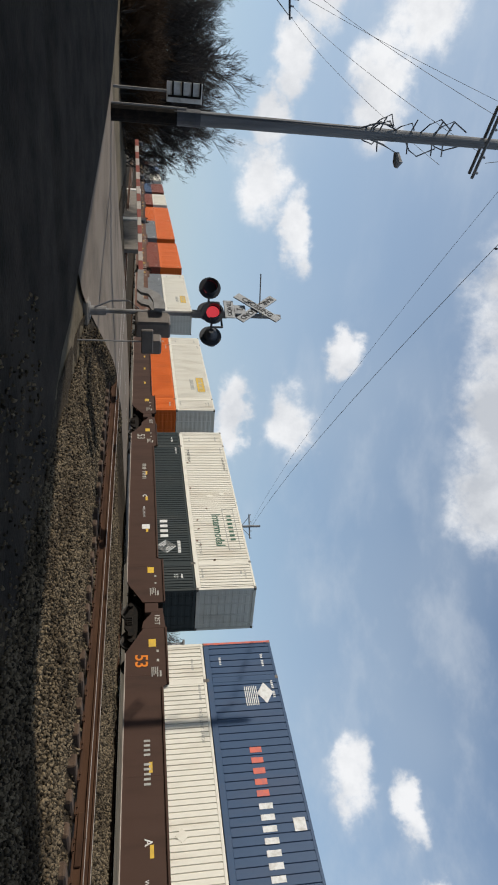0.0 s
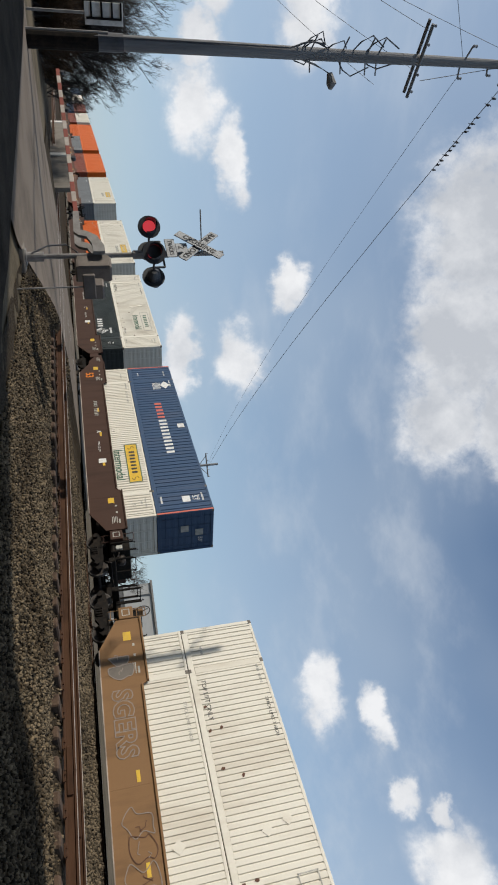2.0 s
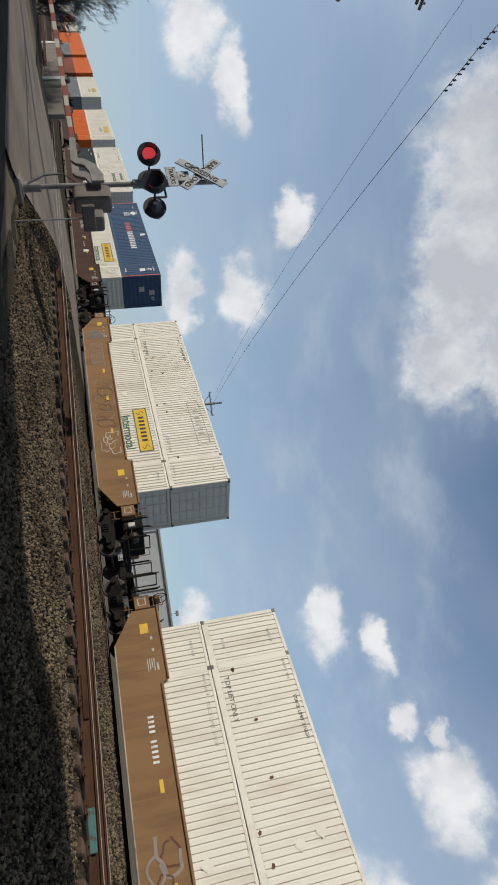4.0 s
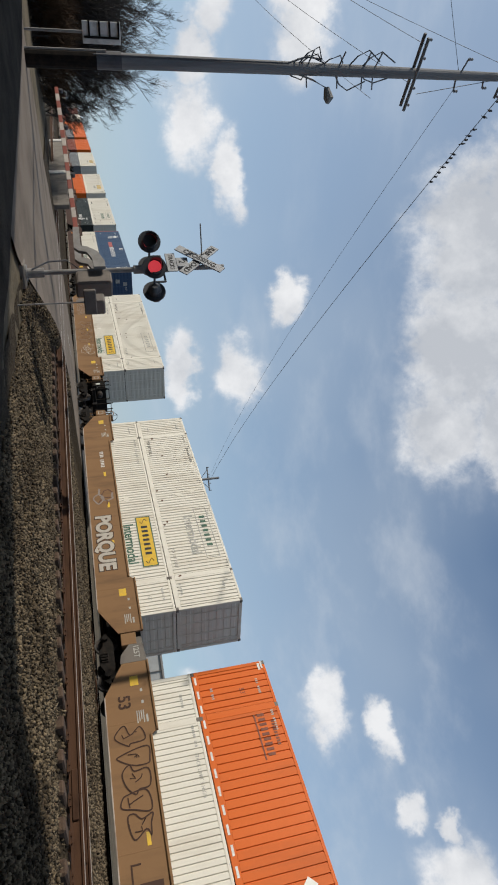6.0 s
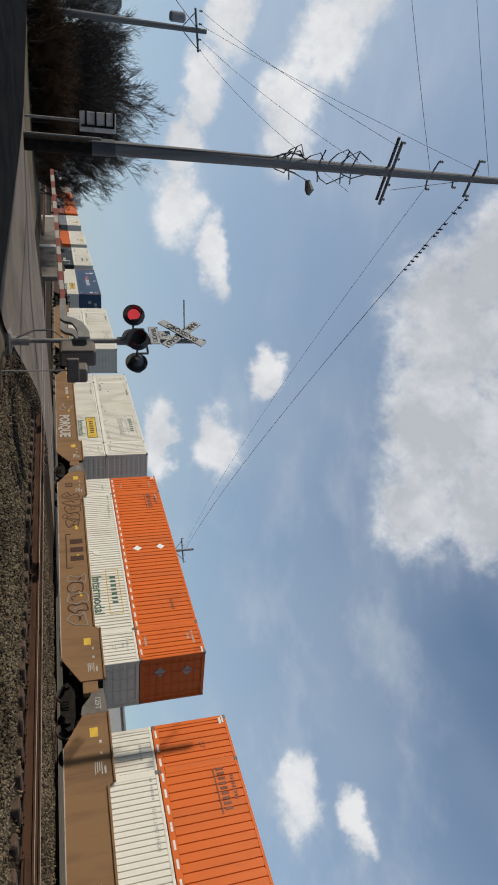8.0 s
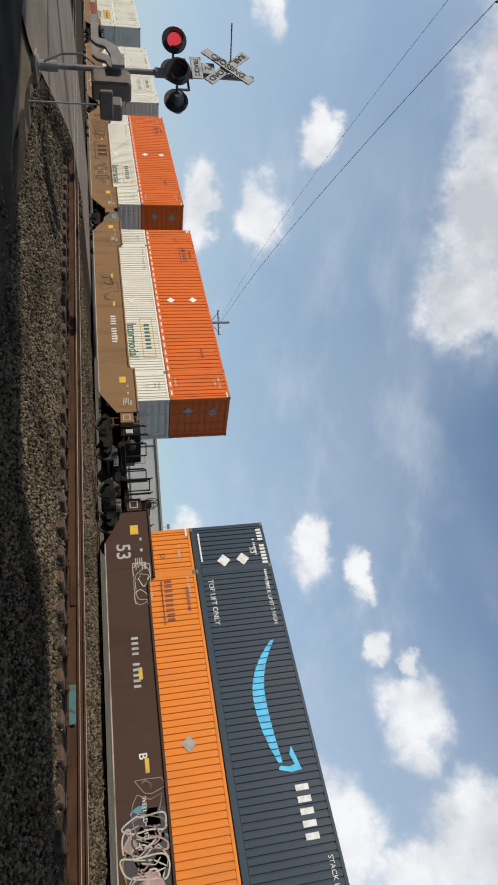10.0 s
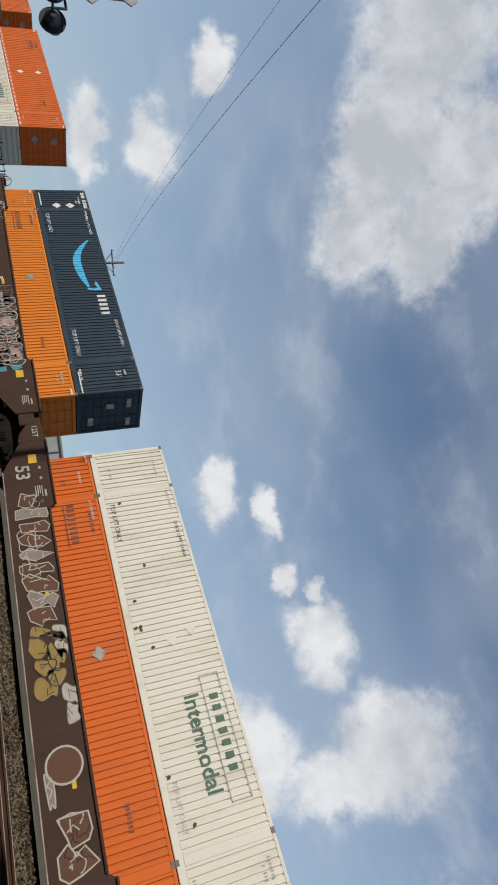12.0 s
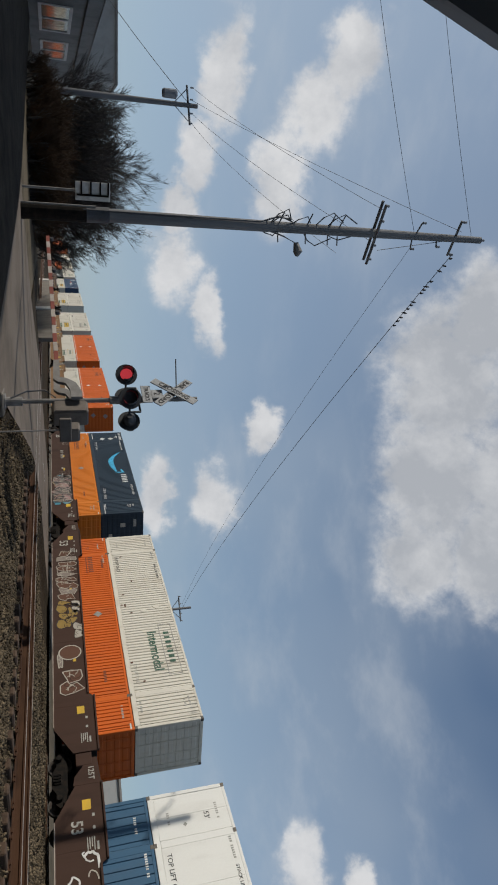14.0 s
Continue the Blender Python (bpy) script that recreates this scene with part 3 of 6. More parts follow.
def orange_marks(dashes, two=True):
    def marks(ob):
        z = 2.02 if dashes else 1.72
        bar_row("letter_bar", 9, 0.11, 0.26, 0.08, BROWN_INK, ob, pose(across(2.25), FRONT, z))
        part("underline", Build().box(0, 1.75, -0.004, 0.004, 0, 0.05), BROWN_INK, ob, at=pose(across(2.25), FRONT, z - 0.13))
        diamonds(ob, [(7.95, 0.87), (7.95, 2.1)] if two else [(8.0, 1.95)], WHITE_CLEAN if two else PLACARD, 0.25)
        if dashes:
            for i in range(26):
                part("reflector", Build().box(0, 0.32, -0.003, 0.003, 0, 0.075), LETTER_WHITE, ob, at=pose(-HALF + 0.25 + i * 0.61, FRONT + 0.002, 0.10))
            part("white_corner", Build().box(0, 0.3, -0.003, 0.003, 0, 0.09), LETTER_WHITE, ob, at=pose(-HALF + 0.1, FRONT, TALL - 0.3))
            for z in (0.9, 2.1):
                part("diamond_placard", Build().prism([(-0.27, 0), (0, -0.25), (0.27, 0), (0, 0.25)], -0.006, 0.006), PLACARD, ob, at=pose(HALF - 0.02, -0.45 + 0.1 * (z > 2), z, 0, 0, 90))
        lettering("53'", 0.26, BROWN_INK, ob, across(1.2), FRONT, 1.75)
        part("marking", char_bars(9, 0.07, 0.12, 0.04), BROWN_INK, ob, at=pose(across(2.6), FRONT, 2.45))
        part("marking", char_bars(7, 0.07, 0.12, 0.04), BROWN_INK, ob, at=pose(across(12.4), FRONT, 1.9))
        for x in (-HALF + 0.03, HALF - 0.35):
            part("white_corner", Build().box(0, 0.32, -0.003, 0.003, 0, 0.07), LETTER_WHITE, ob, at=pose(x, FRONT, 2.72))
    return marks


def navy_marks(ob):
    """A curved arrow in sky blue, cut by the grooves, with plain white bars after it."""
    n, pitch = 19, 11.9 / 57

    def low(u):
        return 1.24 + 0.98 * (1 - 2 * u) ** 2 * (1.0 if u < 0.5 else 0.42)

    def high(u):
        return low(u) + 0.04 + 0.36 * math.sin(math.pi * min(1.0, 0.03 + u * 0.94)) ** 0.7

    for i in range(n):
        x0, x1 = 5.0 + i * pitch, 5.0 + (i + 0.84) * pitch
        u0, u1 = i / n, (i + 0.84) / n
        part("arrow_strip", Build().prism([(across(x0), low(u0)), (across(x1), low(u1)), (across(x1), high(u1)), (across(x0), high(u0))], -0.004, 0.004), CYAN, ob, at=pose(0, FRONT, 0))
    b = Build()
    b.prism([(across(8.5), 2.12), (across(9.2), 2.30), (across(9.16), 2.16), (across(8.72), 2.02)], -0.004, 0.004)
    b.prism([(across(9.02), 2.2), (across(9.2), 2.30), (across(9.24), 1.98), (across(9.12), 1.60), (across(9.02), 1.66), (across(9.08), 1.95)], -0.0035, 0.0035)
    part("arrow_head", b, CYAN, ob, at=pose(0, FRONT, 0))
    bar_row("letter_bar", 5, 0.17, 0.40, 0.15, LETTER_WHITE, ob, pose(across(9.6), FRONT, 1.98))
    diamonds(ob, [(1.62, 1.12), (1.62, 1.85)], LETTER_WHITE, 0.27)
    lettering("TOP LIFT ONLY", 0.26, LETTER_WHITE, ob, across(3.3), FRONT, 0.5)
    lettering("TOP LIFT ONLY", 0.26, LETTER_WHITE, ob, across(12.9), FRONT, 0.5)
    lettering("STACK LIMIT 3 HIGH", 0.2, LETTER_WHITE, ob, across(3.5), FRONT, 2.55)
    lettering("STACK LIMIT 3 HIGH", 0.2, LETTER_WHITE, ob, across(12.4), FRONT, 2.55)
    lettering("53'", 0.34, LETTER_WHITE, ob, across(1.3), FRONT, 2.3)
    lettering("53'", 0.34, LETTER_WHITE, ob, across(15.1), FRONT, 2.0)
    part("marking", char_bars(11, 0.10, 0.2, 0.05, {4}), LETTER_WHITE, ob, at=pose(across(0.3), FRONT, 2.58))
    for x in (0.1, 14.6):
        part("white_strip", Build().box(0, 1.3, -0.003, 0.003, 0, 0.06), LETTER_WHITE, ob, at=pose(across(x + 0.2), FRONT, 0.28))
    for y, z, w, h in ((-0.75, 2.2, 0.55, 0.2), (-0.5, 1.3, 0.3, 0.35), (0.3, 0.5, 0.5, 0.25), (0.5, 2.2, 0.5, 0.2)):
        part("end_label", Build().box(-0.004, 0.004, 0, w, 0, h), FADED, ob, at=pose(HALF + 0.0, y, z))


def blue_marks(ob):
    b = Build()
    b.prism([(-0.5, 0), (0, -0.32), (0.5, 0), (0, 0.32)], -0.004, 0.004)
    part("lozenge_mark", b, LETTER_WHITE, ob, at=pose(across(2.75), FRONT, 2.25))
    for i in range(7):
        part("lozenge_line", Build().box(-0.45, 0.45, -0.004, 0.004, 0, 0.035), LETTER_WHITE, ob, at=pose(across(2.85), FRONT, 1.9 - i * 0.075))
    bar_row("letter_bar", 5, 0.22, 0.42, 0.19, RED_LETTER, ob, pose(across(5.1), FRONT, 1.27))
    bar_row("letter_bar", 10, 0.2, 0.46, 0.18, LETTER_WHITE, ob, pose(across(7.2), FRONT, 1.27))
    part("white_square", Build().box(-0.22, 0.22, -0.004, 0.004, -0.2, 0.2), LETTER_WHITE, ob, at=pose(across(8.0), FRONT, 2.5))
    part("white_square", Build().box(-0.24, 0.24, -0.004, 0.004, -0.2, 0.2), LETTER_WHITE, ob, at=pose(across(15.1), FRONT, 1.65))
    lettering("53'", 0.4, LETTER_WHITE, ob, across(15.1), FRONT, 2.1)
    lettering("53'", 0.3, LETTER_WHITE, ob, HALF + 0.002, 0.6, 2.2, end=True)
    for y, z in ((-0.1, 1.95), (-0.4, 1.2)):
        part("end_label", Build().box(-0.004, 0.004, 0, 0.4, 0, 0.4), FADED, ob, at=pose(HALF, y, z))
    for x in (-HALF + 0.02, HALF - 0.12):
        part("red_post_stripe", Build().box(0, 0.10, -0.004, 0.004, 0.05, TALL - 0.03), RED_LETTER, ob, at=pose(x, FRONT, 0))


def dark_marks(ob):
    bar_row("letter_bar", 4, 0.24, 0.4, 0.2, LETTER_WHITE, ob, pose(across(10.4), FRONT, 1.35))
    b = Build()
    for r in (0.5, 0.34, 0.18):
        for k in range(4):
            a, c = k * math.pi / 2, (k + 1) * math.pi / 2
            b.tube([(r * math.cos(a), 0, r * math.sin(a)), (r * math.cos(c), 0, r * math.sin(c))], 0.03, 4)
    part("lozenge_mark", b, LETTER_WHITE, ob, at=pose(across(12.75), FRONT, 1.6))
    part("marking", char_bars(8, 0.09, 0.16, 0.04), LETTER_WHITE, ob, at=pose(across(12.3), FRONT, 2.2))
    lettering("53'", 0.28, LETTER_WHITE, ob, across(15.1), FRONT, 2.0)


def plain_white_marks(ob):
    lettering("TOP LIFT ONLY", 0.24, INK, ob, across(3.2), FRONT, 0.46)
    lettering("STACK LIMIT 3 HIGH", 0.17, INK, ob, across(4.0), FRONT, 2.6)
    lettering("53'", 0.26, INK, ob, across(1.2), FRONT, 2.0)
    diamonds(ob, [(1.4, 1.2), (4.2, 1.5)], FADED, 0.08)


def label_box(ob):
    bar_panel(ob, 9.9, 12.8, 1.85, 2.5, YELLOW, FADED, 6, FADED)
    part("marking", char_bars(8, 0.2, 0.3, 0.06), FADED, ob, at=pose(across(10.3), FRONT, 1.35))


# -- well cars --
def well_side():
    """A side of the well: a deep plate that rises at its ends and is cut away over the trucks."""
    outline = [(-8.95, 0.78), (-7.6, 0.06), (7.6, 0.06), (8.95, 0.78), (8.95, 1.74), (5.95, 1.74), (5.8, 1.52), (-5.8, 1.52), (-5.95, 1.74), (-8.95, 1.74)]
    b = Build().prism(outline, -0.03, 0.03)
    return b


def well_top():
    b = Build()
    b.box(-5.8, 5.8, -0.09, 0.05, 1.46, 1.545, 0.015)
    for s in (-1, 1):
        b.box(*sorted((s * 5.92, s * 8.97)), -0.09, 0.05, 1.70, 1.775, 0.015)
    return b


def side_frame():
    """A cast truck side with its spring opening."""
    b = Build()
    outer = [(-1.25, 0.46), (-1.15, 0.64), (-0.55, 0.74), (0.55, 0.74), (1.15, 0.64), (1.25, 0.46), (1.05, 0.30), (0.62, 0.34), (0.32, 0.16), (-0.32, 0.16), (-0.62, 0.34), (-1.05, 0.30)]
    b.prism(outer, -0.10, 0.06)
    b.box(-0.24, 0.24, -0.16, -0.10, 0.24, 0.52, 0.02)
    for x in (-0.9, 0.9):
        b.tube([(x, -0.24, 0.44), (x, 0.05, 0.44)], 0.11, 8)
    for x in (-0.13, 0.0, 0.13):
        b.tube([(x, -0.19, 0.22), (x, -0.19, 0.5)], 0.05, 6)
    return b


def wheelset():
    b = Build()
    for s in (-1, 1):
        y = s * 0.755
        b.tube([(0, y - 0.065, 0), (0, y + 0.065, 0)], 0.46, 20, 1)
        b.tube([(0, y - 0.075 if s < 0 else y + 0.066, 0), (0, y - 0.066 if s < 0 else y + 0.075, 0)], 0.40, 20, 0)
        for k in range(5):
            a = k * 2 * math.pi / 5
            c, d = math.cos(a) * 0.27, math.sin(a) * 0.27
            b.tube([(c, y - s * -0.078, d), (c, y - s * -0.095, d)], 0.05, 6, 0)
    b.tube([(0, -1.0, 0), (0, 1.0, 0)], 0.085, 10)
    return b


def truck(parent, x):
    t = part("truck", cached("bolster", lambda: Build().box(-0.22, 0.22, -1.0, 1.0, 0.40, 0.66, 0.03)), GREASE, parent, at=pose(x, 0, RAIL_Z))
    for s, turn in ((-1, 0), (1, 180)):
        part("side_frame", cached("side_frame", side_frame), GREASE, t, at=pose(0, s * 1.0, 0, 0, 0, turn))
    for dx in (-0.89, 0.89):
        w = part("wheelset", cached("wheelset", wheelset), [WHEEL, TREAD], t, at=pose(dx, 0, 0.46))
        WHEELSETS.append(w)
    return t


def well_car(mat, label, x_left, left_end, right_end, marks=None):
    """One unit of a well car. left_end, right_end: True where it ends in a coupler, not in a shared truck."""
    ob = thing("well_car", label, "freight car", "well cars of the train", pose(x_left + HALF, TRACK_Y, 0))
    MOVERS.append(ob)
    for s, turn in ((-1, 0), (1, 180)):
        part("side_plate", cached("well_side", well_side), mat, ob, at=pose(0, s * 1.42, 0, 0, 0, turn))
        part("top_chord", cached("well_top", well_top), mat, ob, at=pose(0, s * 1.42, 0, 0, 0, turn))
        part("bottom_sill", cached("well_sill", lambda: Build().box(-7.55, 7.55, -0.06, 0.06, 0.03, 0.070, 0.008)), SILL, ob, "dusty pale sill flange", at=pose(0, s * 1.45, 0))
        for x in (-6.4, -2.1, 2.1, 6.4):
            part("side_stiffener", cached("stiffener", lambda: Build().box(-0.02, 0.02, 0.006, 0.03, 0.1, 1.5, 0.004)), mat, ob, at=pose(x, s * 1.46, 0, 0, 0, turn))
    part("well_floor", cached("well_floor", lambda: Build().box(-7.6, 7.6, -1.38, 1.38, 0.2, 0.33)), GREASE, ob)
    for s in (-1, 1):
        part("bulkhead", cached("bulkhead", lambda: Build().box(-0.05, 0.05, -1.4, 1.4, 0.35, 1.7, 0.02)), GREASE, ob, at=pose(s * 8.4, 0, 0))
        part("end_deck", cached("end_deck", lambda: Build().box(-0.75, 0.75, -1.0, 1.0, 0.86, 1.05, 0.03)), GREASE, ob, at=pose(s * 9.2, 0, 0))
    for flag, s in ((left_end, -1), (right_end, 1)):
        turn = 0 if s > 0 else 180
        if flag:
            truck(ob, s * 9.85)
            b = Build()
            b.box(8.9, 10.9, -0.7, 0.7, 0.86, 1.08, 0.03)
            b.box(10.7, 10.95, -1.35, 1.35, 0.75, 1.05, 0.03)
            b.box(8.95, 9.9, -0.95, 0.95, 1.07, 1.78, 0.04)
            part("end_platform", b, GREASE, ob, at=pose(0, 0, 0, 0, 0, turn))
            for px, py, top in ((9.75, -1.32, 2.02), (10.3, -1.32, 2.1), (10.82, -1.32, 1.9), (9.95, 1.32, 2.0), (10.7, 1.32, 2.05)):
                part("stanchion", Build().tube([(px, py, 0.9), (px, py, top - 0.08), (px + 0.06, py, top)], 0.042, 6), GREASE, ob, at=pose(0, 0, 0, 0, 0, turn))
            part("air_reservoir", cached("air_reservoir", lambda: Build().tube([(9.2, -0.55, 1.34), (9.28, -0.55, 1.34), (10.3, -0.55, 1.34), (10.38, -0.55, 1.34)], [0.1, 0.2, 0.2, 0.1], 12)), WHEEL, ob, at=pose(0, 0, 0, 0, 0, turn))
            part("brake_cylinder", cached("brake_cylinder", lambda: Build().tube([(9.9, -1.2, 1.0), (10.35, -1.2, 1.0)], 0.13, 10).tube([(10.35, -1.2, 1.0), (10.75, -1.2, 1.0)], 0.03, 6)), GREASE, ob, at=pose(0, 0, 0, 0, 0, turn))
            part("valve_box", cached("valve_box", lambda: Build().box(9.95, 10.2, -1.36, -1.2, 1.12, 1.42, 0.02)), FADED, ob, "pale grey valve box", at=pose(0, 0, 0, 0, 0, turn))
            part("brake_pipe", cached("brake_pipe", lambda: Build().tube([(8.95, -1.25, 1.5), (9.6, -1.25, 1.55), (10.1, -1.28, 1.3), (10.6, -1.3, 1.2), (10.9, -1.1, 0.8)], 0.022, 6)), WHEEL, ob, at=pose(0, 0, 0, 0, 0, turn))
            part("uncoupling_lever", cached("uncoupling_lever", lambda: Build().tube([(10.98, -1.4, 0.62), (10.98, -1.3, 0.86), (11.0, -0.3, 0.86), (11.3, -0.1, 0.9)], 0.016, 6)), WHEEL, ob, at=pose(0, 0, 0, 0, 0, turn))
            part("coupler", cached("coupler", lambda: Build().box(10.9, 11.95, -0.11, 0.11, 0.52, 0.80, 0.05).box(11.6, 11.98, -0.2, 0.16, 0.48, 0.84, 0.06)), GREASE, ob, at=pose(0, 0, 0, 0, 0, turn))
            part("air_hose", cached("air_hose", lambda: Build().tube([(10.95, 0.4, 0.75), (11.2, 0.42, 0.45), (11.6, 0.35, 0.3), (11.85, 0.2, 0.42)], 0.03, 6)), CABLE, ob, at=pose(0, 0, 0, 0, 0, turn))
            for y in (-1.3, 1.3):
                part("ladder", cached("end_ladder", lambda: Build().tube([(9.15, 0, 0.5), (9.15, 0, 2.0)], 0.02, 6).tube([(9.6, 0, 0.5), (9.6, 0, 2.0)], 0.02, 6).tube([(9.15, 0, 0.6), (9.6, 0, 0.6)], 0.016, 5).tube([(9.15, 0, 0.95), (9.6, 0, 0.95)], 0.016, 5).tube([(9.15, 0, 1.3), (9.6, 0, 1.3)], 0.016, 5).tube([(9.15, 0, 1.65), (9.6, 0, 1.65)], 0.016, 5).tube([(9.15, 0, 2.0), (9.6, 0, 2.0)], 0.016, 5)), mat, ob, at=pose(0, y, 0, 0, 0, turn))
            for y in (-0.875, 0.875):
                part("handrail", cached("end_handrail", lambda: Build().tube([(10.8, -0.375, 1.0), (10.8, -0.375, 1.95), (10.8, 0.375, 1.95), (10.8, 0.375, 1.0)], 0.036, 6)), GREASE, ob, at=pose(0, 0, 0, 0, 0, turn) @ pose(0, y, 0))
            part("side_box", cached("side_box", lambda: Build().box(9.0, 9.62, -1.46, -1.1, 0.92, 1.5, 0.02)), mat, ob, at=pose(0, 0, 0, 0, 0, turn))
            part("stencil", Build().box(9.14, 9.48, -1.467, -1.462, 1.05, 1.09).box(9.14, 9.48, -1.467, -1.462, 1.33, 1.37).box(9.14, 9.17, -1.467, -1.462, 1.09, 1.33).box(9.45, 9.48, -1.467, -1.462, 1.09, 1.33), FADED, ob, at=pose(0, 0, 0, 0, 0, turn) if s > 0 else pose(-18.62, 0, 0))
            part("side_box", cached("side_box_far", lambda: Build().box(9.0, 9.62, 1.1, 1.46, 0.92, 1.5, 0.02)), mat, ob, at=pose(0, 0, 0, 0, 0, turn))
            if s < 0:
                wheel = Build()
                for k in range(14):
                    a, c = k * 2 * math.pi / 14, (k + 1) * 2 * math.pi / 14
                    wheel.tube([(0, 0.3 * math.cos(a), 0.3 * math.sin(a)), (0, 0.3 * math.cos(c), 0.3 * math.sin(c))], 0.018, 5)
                for k in range(3):
                    a = k * 2 * math.pi / 3
                    wheel.tube([(0, 0, 0), (0, 0.3 * math.cos(a), 0.3 * math.sin(a))], 0.014, 5)
                part("brake_wheel", wheel, GREASE, ob, at=pose(-9.9, -0.75, 1.95))
                part("brake_stand", Build().box(-9.9, -9.75, -0.95, -0.55, 1.05, 1.95, 0.03), mat, ob)
        elif s < 0:
            part("hitch_plate", cached("hitch_plate", lambda: Build().prism([(-10.15, 1.64), (-8.96, 1.73), (-8.96, 0.72), (-9.35, 0.78), (-9.8, 1.1), (-10.15, 1.22)], -1.45, -1.41)), CASTING if mat is CAR_TAN else mat, ob, "dark grimy plate over the shared truck")
            lettering("125T", 0.3, FADED, ob, -9.45, -1.455, 1.38, 0.004)
        elif s > 0:
            truck(ob, 9.75)
            part("side_box", cached("joint_box", lambda: Build().box(9.0, 9.6, -1.46, -1.2, 0.85, 1.45, 0.02)), mat, ob)
    # stencils on the near side
    for x in (-7.4, 7.4):
        for k, (dx, dz, w, h) in enumerate(((-0.9, 1.0, 0.42, 0.3), (-0.3, 1.32, 0.12, 0.12), (0.2, 1.32, 0.12, 0.12), (0.6, 1.1, 0.5, 0.25), (0.8, 1.42, 0.3, 0.1))):
            if k == 3:
                for row in range(4):
                    part("stencil", Build().box(x + dx, x + dx + w - 0.07 * (row % 3), -1.459, -1.452, dz + row * 0.075, dz + row * 0.075 + 0.035), FADED, ob)
            else:
                part("stencil", Build().box(x + dx, x + dx + w, -1.459, -1.452, dz, dz + h * (0.7 if k else 1)), (YELLOW, FADED, FADED, FADED, FADED)[k], ob)
    for x in (-2.6, 0.2, 3.2):
        part("yellow_reflector", Build().box(x, x + 0.4, -1.459, -1.452, 0.95, 1.07), YELLOW, ob)
    if marks:
        marks(ob)
    return ob


WELL_FACE = -1.458


def ribbon(line, w, y):
    """A flat stroke of paint along a line in x and z."""
    v, f = [], []
    for k, p in enumerate(line):
        d = line[min(k + 1, len(line) - 1)] - line[max(k - 1, 0)]
        nrm = Vector((-d.y, d.x)).normalized() * w
        v += [(p.x - nrm.x, y, p.y - nrm.y), (p.x + nrm.x, y, p.y + nrm.y), (p.x - nrm.x, y + 0.003, p.y - nrm.y), (p.x + nrm.x, y + 0.003, p.y + nrm.y)]
    for k in range(len(line) - 1):
        a = k * 4
        f += [(a, a + 1, a + 5, a + 4), (a + 2, a + 6, a + 7, a + 3), (a, a + 4, a + 6, a + 2), (a + 1, a + 3, a + 7, a + 5)]
    f += [(0, 2, 3, 1), (4 * len(line) - 4, 4 * len(line) - 3, 4 * len(line) - 1, 4 * len(line) - 2)]
    return Build().add(v, f)


def rounded(points, steps_each=5):
    """A closed line drawn smoothly through points."""
    n, out = len(points), []
    for k in range(n):
        p0, p1, p2, p3 = (points[(k + j) % n] for j in (-1, 0, 1, 2))
        for i in range(steps_each):
            u = i / steps_each
            out.append(0.5 * (2 * p1 + (p2 - p0) * u + (2 * p0 - 5 * p1 + 4 * p2 - p3) * u * u + (3 * p1 - p0 - 3 * p2 + p3) * u ** 3))
    return out + [out[0]]


def outlined_tags(ob, x0, x1, z0, z1, seed, colours, count, w=0.018, fill=None, curved=False):
    """A row of large outlined shapes, each with a stroke or two inside; they spell nothing."""
    rnd = random.Random(seed)
    pitch = (x1 - x0) / count
    for i in range(count):
        cx, cz = x0 + (i + 0.5) * pitch, (z0 + z1) / 2 + rnd.uniform(-0.06, 0.06)
        hw, hh = pitch * rnd.uniform(0.42, 0.62), (z1 - z0) / 2 * rnd.uniform(0.75, 1.0)
        corners = [(-1, -0.5), (-0.5, -1), (0.35, -0.9), (1, -0.3), (0.7, 0.25), (0.95, 0.8), (0.1, 1), (-0.75, 0.75), (-0.5, 0.1)]
        pts = [Vector((cx + hw * (a + rnd.uniform(-0.3, 0.3)), min(max(cz + hh * (b + rnd.uniform(-0.25, 0.25)), z0), z1))) for a, b in corners if rnd.random() < 0.85]
        line = rounded(pts) if curved else pts + [pts[0]]
        y = -0.0008 * (i % 5)
        if fill:
            part("spray_blot", Build().prism([(p.x, p.y) for p in line[:-1]], y - 0.0004, 0.003), fill[i % len(fill)], ob, at=pose(0, WELL_FACE - 0.002, 0))
        part("spray_stroke", ribbon(line, w, y), colours[i % len(colours)], ob, at=pose(0, WELL_FACE - 0.007, 0))
        for _ in range(2):
            a = Vector((cx + rnd.uniform(-0.6, 0.6) * hw, cz + rnd.uniform(-0.6, 0.6) * hh))
            b = Vector((cx + rnd.uniform(-0.6, 0.6) * hw, cz + rnd.uniform(-0.6, 0.6) * hh))
            c = a.lerp(b, 0.5) + Vector((rnd.uniform(-0.15, 0.15), rnd.uniform(-0.15, 0.15)))
            part("spray_stroke", ribbon([a, c, b], w * 0.8, y - 0.001), colours[(i + 1) % len(colours)], ob, at=pose(0, WELL_FACE - 0.007, 0))


